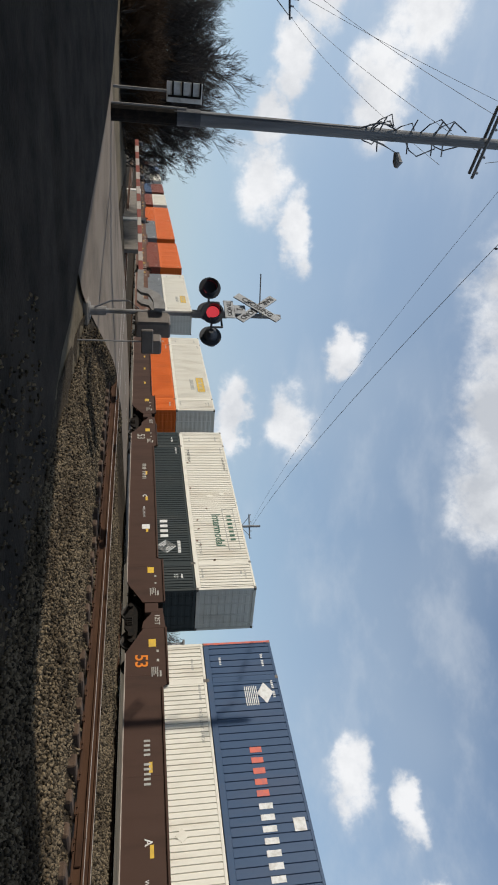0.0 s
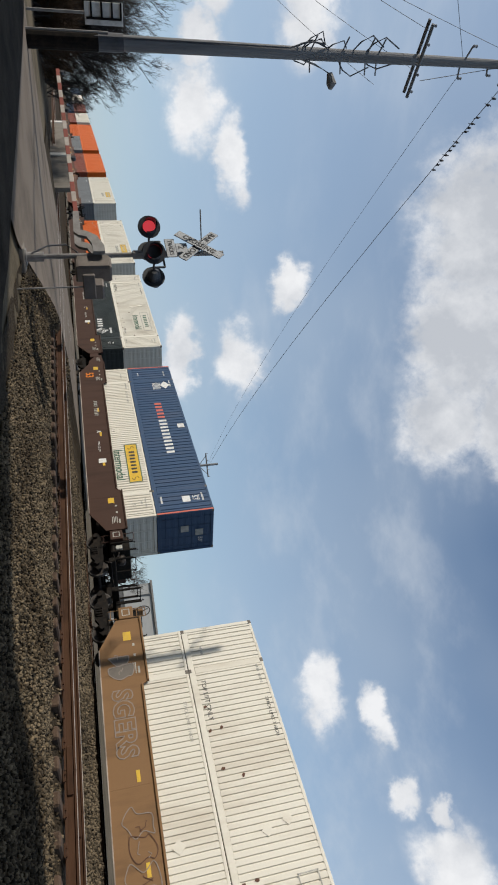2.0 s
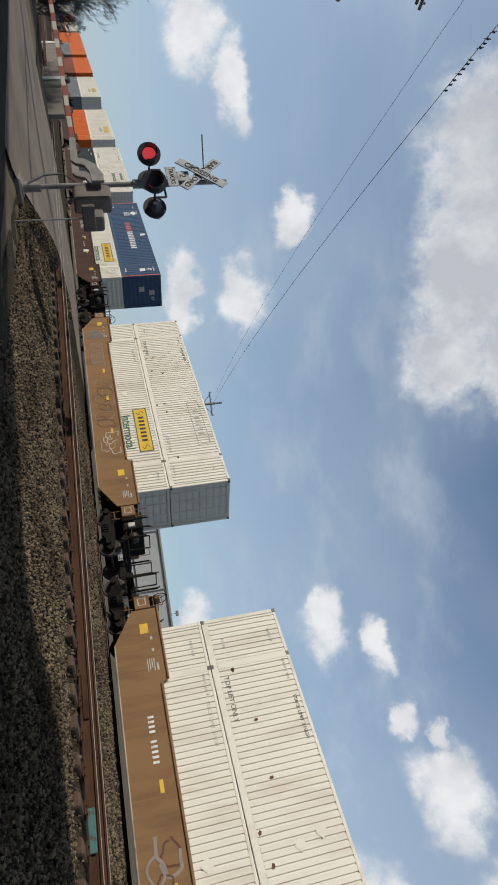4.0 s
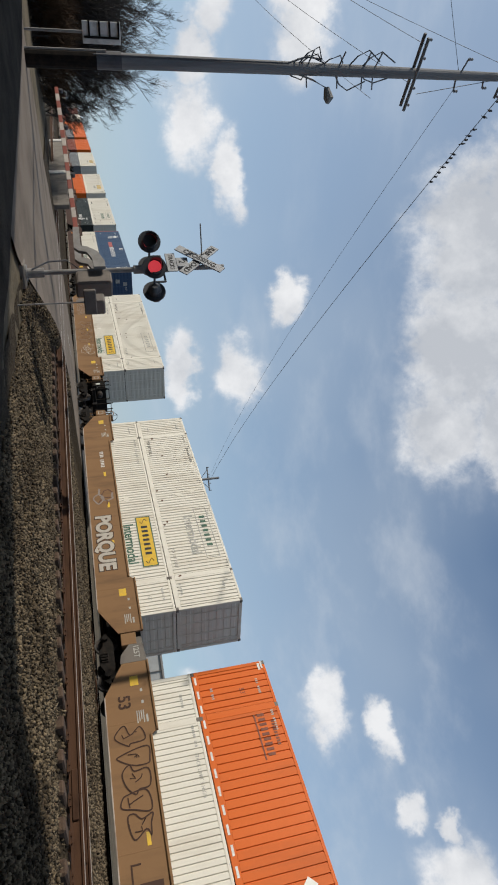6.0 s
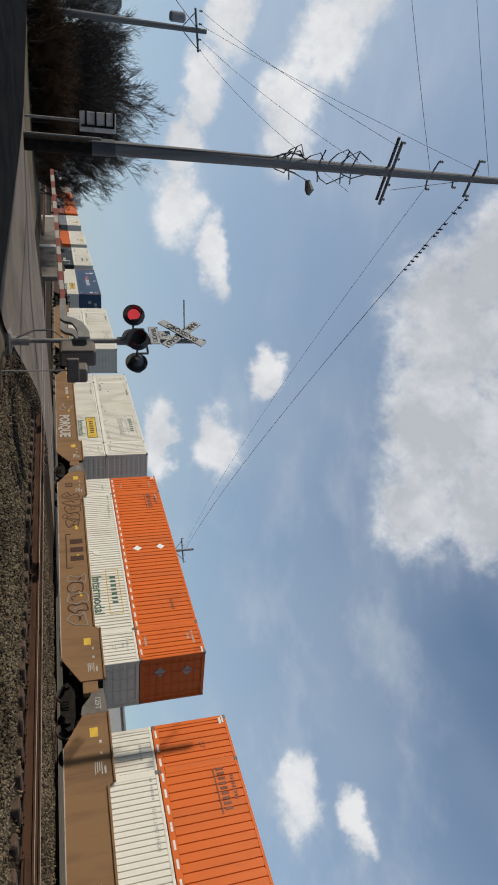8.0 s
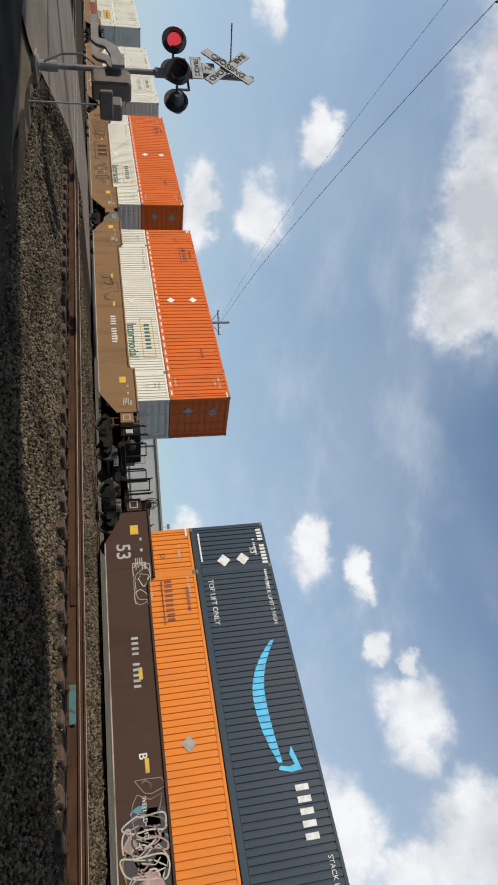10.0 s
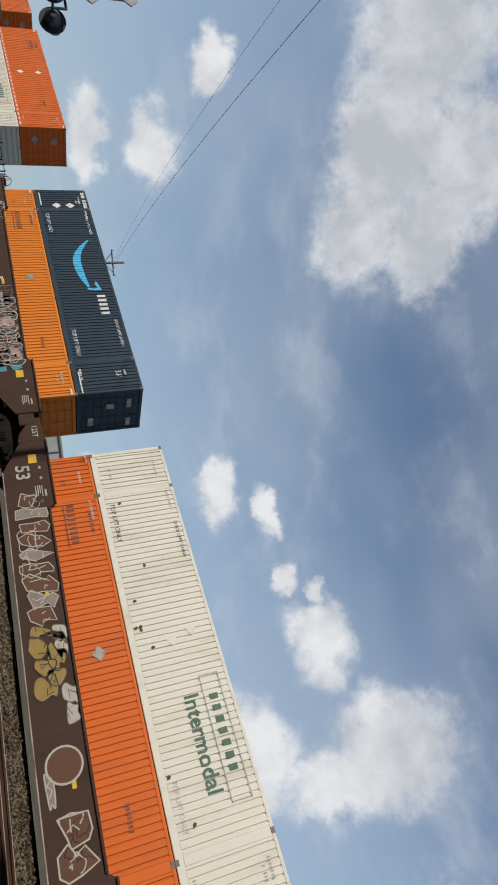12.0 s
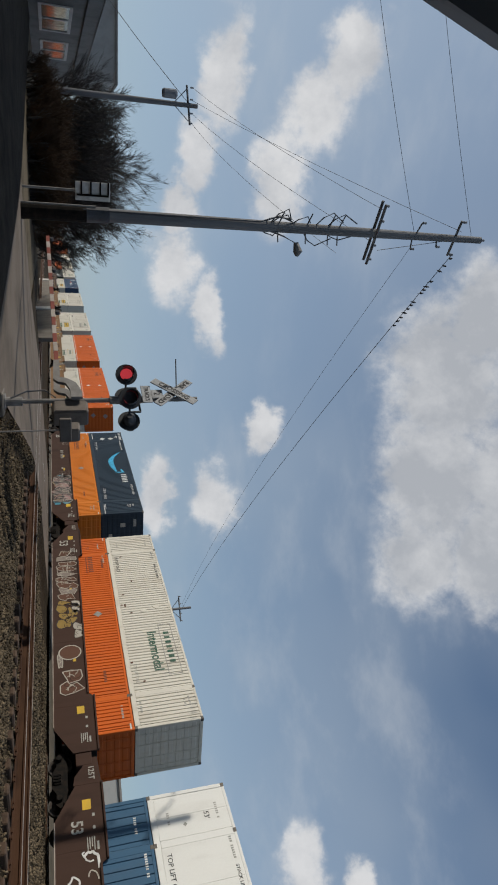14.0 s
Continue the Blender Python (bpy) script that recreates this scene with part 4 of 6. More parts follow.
def spray(ob, x0, x1, z0, z1, seed, colours, count, thin=1.0):
    """Looping spray-painted strokes with no letters in them."""
    rnd = random.Random(seed)
    for i in range(count):
        cx, cz = rnd.uniform(x0, x1), rnd.uniform(z0 + 0.15, z1 - 0.15)
        n = rnd.randint(7, 12)
        a, r = rnd.uniform(0, 6.28), rnd.uniform(0.16, 0.42)
        pts = []
        for k in range(n):
            a += rnd.uniform(0.25, 0.85)
            rr = r * rnd.uniform(0.65, 1.25)
            pts.append((min(max(cx + rr * 1.5 * math.cos(a), x0), x1), min(max(cz + rr * math.sin(a), z0), z1)))
        w = rnd.uniform(0.018, 0.05) * thin
        fine = []
        for k in range(len(pts) - 1):
            p0, p1, p2, p3 = (Vector(pts[max(0, min(len(pts) - 1, k + j))]) for j in (-1, 0, 1, 2))
            for u in (0.0, 0.25, 0.5, 0.75):
                fine.append(0.5 * (2 * p1 + (p2 - p0) * u + (2 * p0 - 5 * p1 + 4 * p2 - p3) * u * u + (3 * p1 - p0 - 3 * p2 + p3) * u ** 3))
        part("spray_stroke", ribbon(fine, w, -0.0006 * (i % 9)), colours[i % len(colours)], ob, at=pose(0, WELL_FACE - 0.004, 0))


def patches(ob, x0, x1, z0, z1, seed, colours, count):
    """Filled spray-painted blots."""
    rnd = random.Random(seed)
    for i in range(count):
        cx, cz, r = rnd.uniform(x0, x1), rnd.uniform(z0 + 0.2, z1 - 0.2), rnd.uniform(0.16, 0.4)
        pts = []
        for k in range(11):
            a = k * 2 * math.pi / 11
            rr = r * rnd.uniform(0.6, 1.2)
            pts.append((min(max(cx + 1.3 * rr * math.cos(a), x0), x1), min(max(cz + rr * math.sin(a), z0), z1)))
        part("spray_blot", Build().prism(pts, -0.0015 * (i % 4), 0.003), colours[i % len(colours)], ob, at=pose(0, WELL_FACE - 0.001, 0))


def number_bars(ob, x, z, n, size, mat=LETTER_WHITE):
    bar_row("letter_bar", n, size * 0.4, size, size * 0.43, mat, ob, pose(across(x), WELL_FACE - 0.003, z), {4})


def brown_marks(letter, number_x=4.6):
    def marks(ob):
        lettering("53", 0.72, AMBER if letter == "A" else FADED, ob, across(0.95), WELL_FACE - 0.003, 0.68, 0.01)
        number_bars(ob, number_x, 0.78, 10, 0.22, FADED)
        lettering(letter, 0.34, LETTER_WHITE, ob, across(8.2), WELL_FACE - 0.003, 0.9, 0.005)
        lettering("WELL LD LMT", 0.17, LETTER_WHITE, ob, across(9.8), WELL_FACE - 0.003, 0.85)
        part("data_box", Build().box(across(11.0), across(11.4), -0.004, 0.004, 0.75, 1.15), LETTER_WHITE, ob, at=pose(0, WELL_FACE, 0))
    return marks


def tan_graffiti(ob):
    number_bars(ob, 3.4, 0.85, 10, 0.2, LETTER_WHITE)
    lettering("PORQUE", 1.0, CAR_BROWN, ob, across(11.3), WELL_FACE - 0.002, 0.62, 0.085)
    lettering("PORQUE", 1.0, GRAFFITI[0], ob, across(11.3), WELL_FACE - 0.005, 0.62, 0.045)
    spray(ob, across(6.6), across(8.6), 0.3, 1.4, 12, [CAR_RUST, GRAFFITI[5]], 4)


def tan_tag(ob):
    """A tall outlined tag, and fainter strokes behind it."""
    outlined_tags(ob, across(0.7), across(1.9), 0.35, 1.35, 71, [GRAFFITI[5]], 2, 0.02, [CASTING], True)
    lettering("SGERS", 0.95, GRAFFITI[5], ob, across(3.7), WELL_FACE - 0.002, 0.72, 0.05)
    lettering("SGERS", 0.95, CAR_TAN, ob, across(3.7), WELL_FACE - 0.005, 0.72, 0.012)
    outlined_tags(ob, across(6.8), across(11.2), 0.3, 1.35, 6, [GRAFFITI[5], CAR_RUST], 6, 0.014, None, True)
    spray(ob, across(11.6), across(13.4), 0.4, 1.3, 16, [GRAFFITI[0]], 5, 0.5)


def tan_letters(ob):
    """Three plain dark blocks in a bracket, for the owner's mark."""
    bar_row("owner_block", 3, 0.42, 0.66, 0.34, CAR_BROWN, ob, pose(across(6.85), WELL_FACE - 0.002, 0.62))
    part("mark_bracket", Build().box(across(6.3), across(9.4), -0.004, 0.004, 0.40, 0.45).box(across(6.3), across(6.35), -0.004, 0.004, 0.45, 0.7).box(across(9.35), across(9.4), -0.004, 0.004, 0.45, 0.7), CAR_BROWN, ob, at=pose(0, WELL_FACE, 0))
    outlined_tags(ob, across(1.9), across(5.6), 0.3, 1.35, 21, [CAR_BROWN], 5, 0.022, None, True)
    outlined_tags(ob, across(9.9), across(13.6), 0.3, 1.35, 22, [GRAFFITI[5], CAR_BROWN], 5, 0.03, None, True)
    lettering("53", 0.6, CAR_BROWN, ob, across(0.85), WELL_FACE - 0.003, 0.7, 0.01)


def tan_number(ob):
    number_bars(ob, 9.6, 0.78, 11, 0.26, LETTER_WHITE)
    spray(ob, across(5.6), across(8.6), 0.35, 1.3, 31, [CAR_RUST, CAR_BROWN], 6, 0.6)


def colour_graffiti(ob):
    brown_marks("B", 4.4)(ob)
    spray(ob, across(1.5), across(3.4), 1.0, 1.6, 44, [GRAFFITI[0]], 7, 0.4)
    outlined_tags(ob, across(8.7), across(10.4), 0.5, 1.5, 46, [GRAFFITI[5]], 3, 0.012)
    # a dark ground, turquoise at its ends, then pale curved outlines
    patches(ob, across(9.6), across(14.3), 0.12, 1.47, 41, [GRAFFITI[1]], 40)
    patches(ob, across(9.3), across(10.5), 0.15, 1.47, 47, [GRAFFITI[3]], 5)
    patches(ob, across(13.7), across(14.6), 0.15, 1.3, 48, [GRAFFITI[3]], 4)
    outlined_tags(ob, across(9.7), across(14.3), 0.14, 1.46, 42, [GRAFFITI[0], GRAFFITI[2]], 9, 0.022, [GRAFFITI[1], GRAFFITI[5], GRAFFITI[1], GRAFFITI[2]], True)
    outlined_tags(ob, across(10.0), across(14.0), 0.3, 1.4, 43, [GRAFFITI[2], GRAFFITI[0], GRAFFITI[0]], 8, 0.018)
    spray(ob, across(9.8), across(14.2), 0.2, 1.45, 45, [GRAFFITI[1], GRAFFITI[0], GRAFFITI[4], GRAFFITI[1]], 16, 0.6)


def many_tags(ob):
    lettering("53", 0.7, FADED, ob, across(0.6), WELL_FACE - 0.003, 0.72, 0.01)
    # angular pale outlines
    outlined_tags(ob, across(1.6), across(6.7), 0.25, 1.42, 51, [GRAFFITI[0]], 9, 0.02, [CAR_RUST, GRAFFITI[5], CAR_RUST])
    spray(ob, across(1.7), across(6.6), 0.3, 1.4, 57, [GRAFFITI[0]], 7, 0.5)
    # a mustard heap with dark outlines, and pale cloud shapes over it
    outlined_tags(ob, across(6.6), across(9.0), 0.2, 1.0, 52, [CAR_BROWN, GRAFFITI[1]], 4, 0.018, [GRAFFITI[4]], True)
    outlined_tags(ob, across(6.9), across(8.8), 0.7, 1.4, 54, [GRAFFITI[1], CAR_BROWN], 3, 0.016, [GRAFFITI[4]], True)
    for x in (7.35, 9.35):
        outlined_tags(ob, across(x - 0.55), across(x + 0.55), 1.0, 1.47, int(x * 10), [CASTING], 2, 0.012, [GRAFFITI[0]], True)
    disc = [(0.5 * math.cos(k * math.pi / 12), 0.5 * math.sin(k * math.pi / 12)) for k in range(24)]
    part("spray_blot", Build().prism(disc, -0.002, 0.003), CAR_RUST, ob, at=pose(across(11.0), WELL_FACE - 0.001, 0.82))
    part("spray_stroke", ribbon([Vector(p) for p in disc] + [Vector(disc[0])], 0.03, 0), GRAFFITI[0], ob, at=pose(across(11.0), WELL_FACE - 0.006, 0.82))
    outlined_tags(ob, across(11.1), across(11.9), 0.25, 0.55, 55, [GRAFFITI[0]], 1, 0.02, [GRAFFITI[5]], True)
    outlined_tags(ob, across(12.2), across(13.8), 0.35, 1.4, 56, [GRAFFITI[0]], 2, 0.025, [CAR_RUST])
    spray(ob, across(12.3), across(13.7), 0.5, 1.3, 58, [CAR_BROWN, GRAFFITI[0]], 5, 0.5)


def small_tags(ob):
    lettering("53", 0.55, FADED, ob, across(0.85), WELL_FACE - 0.003, 0.78, 0.01)
    spray(ob, across(1.8), across(6.6), 0.25, 1.45, 61, [GRAFFITI[0], LETTER_WHITE], 16)


LOW_Z, HIGH_Z = 0.35, 3.25
# near end of each container stack at the start, from the head of the train back
white, orange = "cream-white corrugated 53-foot container", "orange corrugated 53-foot container"
CONSIST = [
    (-241.6, CAR_BROWN, True, False, MAROON, GREY_BOX, None, None, None),
    (-222.0, CAR_BROWN, False, False, WHITE, BLUE, None, None, None),
    (-202.4, CAR_BROWN, False, True, GREY_BOX, WHITE, None, None, None),
    (-178.8, CAR_BROWN, True, False, BLUE, MAROON, None, None, None),
    (-159.2, CAR_BROWN, False, False, MAROON, WHITE, None, None, None),
    (-139.6, CAR_BROWN, False, True, ORANGE, ORANGE, None, None, None),
    (-123.5, CAR_RUST, True, False, GREY_BOX, ORANGE, None, None, None),
    (-103.9, CAR_RUST, False, True, MAROON, ORANGE, None, None, None),
    (-84.0, CAR_RUST, True, True, GREY_BOX, WHITE, None, label_box, None),
    (-59.36, CAR_BROWN, True, False, ORANGE, WHITE, None, label_box, None),
    (-39.65, CAR_BROWN, False, False, BLACKISH, WHITE, dark_marks, carrier_faded(), brown_marks("C")),
    (-20.13, CAR_BROWN, False, True, WHITE, BLUE, carrier_yellow(), blue_marks, brown_marks("A")),
    (3.34, CAR_TAN, True, True, WHITE, WHITE, carrier_yellow(), carrier_faded(lower=False), tan_tag),
    (27.02, CAR_TAN, True, False, WHITE, WHITE, carrier_yellow(), carrier_faded(FADED), tan_graffiti),
    (46.44, CAR_TAN, False, False, WHITE, ORANGE, carrier_yellow(faded=True), orange_marks(True), tan_letters),
    (66.04, CAR_TAN, False, True, WHITE, ORANGE, carrier_yellow(faded=True), orange_marks(True), tan_number),
    (89.64, CAR_BROWN, True, False, AMBER, NAVY, orange_marks(False, False), navy_marks, colour_graffiti),
    (109.06, CAR_BROWN, False, False, ORANGE, WHITE, orange_marks(False, False), carrier_faded(), many_tags),
    (128.49, CAR_BROWN, False, True, STEELBLUE, WHITE_CLEAN, None, plain_white_marks, small_tags),
]
COLOUR_WORDS = {WHITE.name: "cream-white", WHITE_CLEAN.name: "clean white smooth-sided", ORANGE.name: "deep orange", AMBER.name: "light orange", NAVY.name: "navy blue", BLUE.name: "faded blue",
                BLACKISH.name: "blackish green", GREY_BOX.name: "dull grey", MAROON.name: "red-brown", STEELBLUE.name: "mid-blue"}
CAR_WORDS = {CAR_BROWN.name: "dirty brown", CAR_TAN.name: "rusty tan", CAR_RUST.name: "rust-brown"}


def build_train():
    for x, car, a, b, low, high, m_low, m_high, m_car in CONSIST:
        well_car(car, f"{CAR_WORDS[car.name]} steel well car carrying two stacked containers", x, a, b, m_car)
        container("shipping_container", low, f"{COLOUR_WORDS[low.name]} steel container sunk in a well car under another", x, LOW_Z, False, m_low)
        container("shipping_container", high, f"{COLOUR_WORDS[high.name]} steel container stacked on top of another", x, HIGH_Z, high is WHITE_CLEAN, m_high)


build_train()

# ---- ground, tracks and road ----


TRACK_TURN = 3.4        # degrees between the two tracks


def aside(x):
    """How far the empty track has come nearer than at its right end."""
    return 0.6 + math.tan(radians(TRACK_TURN)) * (x + 4)


def smooth(a, b, t):
    t = min(max((t - a) / (b - a), 0.0), 1.0)
    return t * t * (3 - 2 * t)


def base_z(x):
    """The land rises a little towards the crossing."""
    return -0.75 + 0.45 * smooth(-9, -25, x)


def road_right(y):
    """The road runs over the tracks at a slant."""
    return float(np.interp(y, [4.0, 6.5, 9.0, 12.0, 19.5, 26.5], [-14.4, -18.0, -21.8, -25.5, -30.4, -33.5]))


def road_left(y):
    return -24.6 - 1.1 * max(0.0, y)


def road_z(x, y):
    k = smooth(4.0, 8.8, y)
    return base_z(x) * (1 - k) - 0.185 * k


def ground_z(x, y):
    z = base_z(x) + (-0.62 - base_z(x)) * smooth(5, 8, y)
    far = math.hypot(x, y)
    if far > 60:
        z -= min((far - 60) * 0.004, 1.5)
    return z - 0.06


def grid(xs, ys, height, keep=None):
    b = Build()
    nx, ny = len(xs), len(ys)
    v = [(x, y, height(x, y)) for y in ys for x in xs]
    f = []
    for j in range(ny - 1):
        for i in range(nx - 1):
            if keep is None or keep((xs[i] + xs[i + 1]) / 2, (ys[j] + ys[j + 1]) / 2):
                f.append((j * nx + i, j * nx + i + 1, (j + 1) * nx + i + 1, (j + 1) * nx + i))
    return b.add(v, f)


def steps(*spans):
    out = []
    for a, b, n in spans:
        out += list(np.linspace(a, b, n, endpoint=False))
    return [float(v) for v in out] + [float(spans[-1][1])]


def rough(x, y, s, a):
    return a * noise.noise(Vector((x * s, y * s, 3.3)))


def build_ground():
    xs = steps((-2600, -300, 8), (-300, -70, 20), (-70, 20, 90), (20, 120, 10), (120, 2600, 8))
    ys = steps((-2600, -200, 8), (-200, -20, 14), (-20, 30, 60), (30, 200, 16), (200, 2600, 8))
    g = part("ground", grid(xs, ys, ground_z), DIRT)
    tagged(g, "dry dirt and thin brown grass beside the tracks", "ground", kind="structure")

    # road over the crossing, and the lot in front of it, coloured dark as shade
    def sheet(us, vs, where):
        v = [where(u, w) for w in vs for u in us]
        n = len(us)
        return Build().add(v, [(j * n + i, j * n + i + 1, (j + 1) * n + i + 1, (j + 1) * n + i) for j in range(len(vs) - 1) for i in range(n - 1)])

    # the dark sheet stops along the building's shadow line
    def lot_shade_edge(x):
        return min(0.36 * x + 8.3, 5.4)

    def road_at(u, y):
        right = road_right(y) if y > 4 else min(-12.2, -14.4 + (4 - y) * 0.9)
        x = road_left(y) + (right - road_left(y)) * u
        return x, y, road_z(x, y) + rough(x, y, 0.4, 0.010) + 0.008

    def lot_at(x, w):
        y = -16 + (lot_shade_edge(x) + 16) * w
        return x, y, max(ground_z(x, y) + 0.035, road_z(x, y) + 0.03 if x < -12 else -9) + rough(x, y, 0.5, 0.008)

    r = part("road", sheet(steps((0, 1, 40)), steps((-3.0, 27, 90)), road_at), ASPHALT)
    tagged(r, "worn grey asphalt road running over the level crossing", "road", kind="structure")
    lot = part("lot", sheet(steps((-80, -40, 10), (-40, 12, 60)), steps((0, 0.6, 12), (0.6, 1, 24)), lot_at), SHADED_LOT)
    tagged(lot, "tarred gravel lot in front of the tracks, darkened to imitate shade", "pavement", kind="structure")
    line = Build()
    for y0, y1 in ((13.0, 15.0), (16.5, 18.5)):
        xc = lambda y: (road_left(y) + road_right(max(y, 5))) / 2 + 0.5
        line.add([(xc(y) + dx, y, road_z(xc(y), y) + 0.03) for y in (y0, y1) for dx in (-0.06, 0.06)], [(0, 1, 3, 2)])
    tagged(part("road_marking", line, WHITE_PAINT), "worn white centre line on the asphalt", "marking", kind="structure")

    # ballast beds
    def near_bed(x, y):
        prof = [(4.6, -0.80), (6.2, -0.66), (7.5, -0.47), (8.2, -0.45), (8.75, -0.51), (9.1, -0.50), (9.35, -0.42), (12.2, -0.40), (13.4, -0.44), (18.0, -0.40), (20.4, -0.27), (20.85, -0.27), (21.2, -0.42), (24.5, -0.42), (26.5, -0.7)]
        yy = y - aside(max(x, -40)) * smooth(17, 12, y)
        z = float(np.interp(yy, [p[0] for p in prof], [p[1] for p in prof]))
        z = max(z, ground_z(x, y) + 0.01) + rough(x, y, 0.9, 0.05) + rough(x, y, 3.0, 0.03)
        k = smooth(road_right(y) + 1.1, road_right(y) + 0.15, x) if x > -37 else 0.0
        return z * (1 - k) + (road_z(x, y) - 0.012) * k

    for x0, x1, n in ((-14.4, 14, 150), (-260, -32, 120)):
        keep = (lambda x, y: x > road_right(y) - 0.6 if y > 5 else x > -15.5) if x0 > -20 else (lambda x, y: x < road_left(y) + 0.3)
        xs = steps((-36, -14.4, 80), (x0, x1, n)) if x0 > -20 else steps((x0, x1, n), (x1, -28, 4))
        bed = part("ballast_bed", grid(xs, steps((4.6, 14, 46), (14, 26.5, 26)), near_bed, keep), GRAVEL)
        tagged(bed, "grey-brown crushed stone bed under the tracks", "ballast", kind="structure")

    # loose stones on the bed
    rnd = np.random.default_rng(7)
    shapes = []
    phi = (1 + 5 ** 0.5) / 2
    ico = np.array([(-1, phi, 0), (1, phi, 0), (-1, -phi, 0), (1, -phi, 0), (0, -1, phi), (0, 1, phi), (0, -1, -phi), (0, 1, -phi), (phi, 0, -1), (phi, 0, 1), (-phi, 0, -1), (-phi, 0, 1)]) / 1.9
    tri = np.array([(0, 11, 5), (0, 5, 1), (0, 1, 7), (0, 7, 10), (0, 10, 11), (1, 5, 9), (5, 11, 4), (11, 10, 2), (10, 7, 6), (7, 1, 8), (3, 9, 4), (3, 4, 2), (3, 2, 6), (3, 6, 8), (3, 8, 9), (4, 9, 5), (2, 4, 11), (6, 2, 10), (8, 6, 7), (9, 8, 1)])
    for _ in range(12):
        shapes.append(ico * rnd.uniform(0.5, 1.35, (12, 1)) * rnd.uniform(0.6, 1.25, 3))
    for name, count, xr, yr in (("ballast_stones", 46000, (-14.0, 3.0), (5.2, 9.9)), ("ballast_stones", 9000, (-21.0, -14.0), (4.9, 9.7)), ("ballast_stones", 26000, (-26.0, 2.0), (11.9, 20.3)), ("ballast_stones", 1500, (-9.0, 5.0), (2.4, 5.3))):
        vv, ff = [], []
        px = rnd.uniform(*xr, count)
        py = rnd.uniform(*yr, count)
        for i in range(count):
            x, y = float(px[i]), float(py[i])
            if x < road_right(y):
                continue
            off = (y - aside(x)) - NEAR_RAIL
            if -0.12 < off < 1.65 or (-0.62 < off < 0 and i % 3):
                continue
            s = shapes[i % 12] * rnd.uniform(0.013, 0.036) * (1.5 if y > 11.5 else 1.0)
            a = rnd.uniform(0, 6.283)
            c, d = math.cos(a), math.sin(a)
            k = len(vv) * 12
            z = (near_bed(x, y) if y > 5.3 else ground_z(x, y) + 0.035) + rnd.uniform(-0.004, 0.02)
            p = np.stack([s[:, 0] * c - s[:, 1] * d + x, s[:, 0] * d + s[:, 1] * c + y, s[:, 2] + z], 1)
            vv.append(p)
            ff.append(tri + k)
        me = bpy.data.meshes.new(name)
        v, f = np.concatenate(vv), np.concatenate(ff)
        me.vertices.add(len(v))
        me.vertices.foreach_set("co", v.ravel())
        me.loops.add(f.size)
        me.loops.foreach_set("vertex_index", f.ravel().astype(np.int32))
        me.polygons.add(len(f))
        me.polygons.foreach_set("loop_start", np.arange(0, f.size, 3, dtype=np.int32))
        me.update(calc_edges=True)
        me.validate()
        tagged(part(name, me, BALLAST), "loose angular grey and tan ballast stones", "ballast", kind="stuff")


def rail_mesh(x0, x1):
    """Flat-bottomed rail; slot 1 is its running surface."""
    prof = [(-0.07, -0.185), (0.07, -0.185), (0.07, -0.172), (0.012, -0.15), (0.009, -0.05), (0.035, -0.038), (0.036, -0.006), (0.028, 0.0), (-0.028, 0.0), (-0.036, -0.006), (-0.035, -0.038), (-0.009, -0.05), (-0.012, -0.15), (-0.07, -0.172)]
    b = Build()
    n = len(prof)
    v = [(x, y, z) for x in (x0, x1) for y, z in prof]
    b.add(v, [(i, (i + 1) % n, (i + 1) % n + n, i + n) for i in range(n)])
    b.m[6] = b.m[7] = b.m[8] = 1
    return b


def railway(y, z, head, label, ties, turn=0.0):
    """A track: rails, tie plates and ties."""
    t = thing("railway_track", label, "track", "tracks", pose(-4 * (turn != 0), y, z, 0, 0, turn), "structure")
    for s in (-1, 1):
        for x0, x1 in ((-400, -14.0), (-13.985, -2.2), (-2.185, 60)):
            part("rail", rail_mesh(x0, x1), [RAIL_SIDE, head], t, at=pose(0, s * 0.7525, 0))
        part("joint_bar", Build().box(-2.6, -1.8, -0.05, -0.02, -0.15, -0.05, 0.01), RAIL_SIDE, t, at=pose(0, s * 0.7525, 0))
    if turn:
        part("paint_mark", Build().box(-0.45, 0.15, -0.8225, -0.7905, -0.171, -0.06, 0.01), TEAL, t, "teal spray-paint mark on the rail")
    rnd = random.Random(3)
    shapes = [Build().box(-0.115, 0.115, -1.3, 1.3, -0.38, -0.20, 0.02).mesh("tie"), Build().box(-0.11, 0.12, -1.33, 1.27, -0.38, -0.205, 0.03).mesh("tie")]
    plate = Build().box(-0.10, 0.10, -0.17, 0.17, -0.2, -0.183, 0.004).box(-0.07, -0.04, -0.12, -0.09, -0.19, -0.155).box(0.04, 0.07, -0.12, -0.09, -0.19, -0.155).mesh("tie_plate")
    x = ties[0]
    while x < ties[1]:
        part("tie", shapes[rnd.randrange(2)], TIE, t, at=pose(x + rnd.uniform(-0.03, 0.03), rnd.uniform(-0.06, 0.06), rnd.uniform(-0.015, 0.005), 0, 0, rnd.uniform(-1.5, 1.5)))
        for s in (-1, 1):
            part("tie_plate", plate, RAIL_SIDE, t, at=pose(x, s * 0.7525, 0))
        x += 0.54
    return t


build_ground()
railway(NEAR_RAIL + 0.6 + 0.7525, NEAR_Z, RUST_HEAD, "empty track with rust-brown rails on weathered timber ties", (-21.5, 7.0), TRACK_TURN)
railway(TRACK_Y, RAIL_Z, RAIL_HEAD, "track with polished rails that carries the train", (-22.0, 2.0))

# ---- crossing signal ----
MAST = Vector((-15.2, 4.6, -0.66))
ARM_WAY = Vector((-0.92, -0.39, 0)).normalized()
FACE = Vector((0.345, -0.938, 0)).normalized()     # towards the drivers


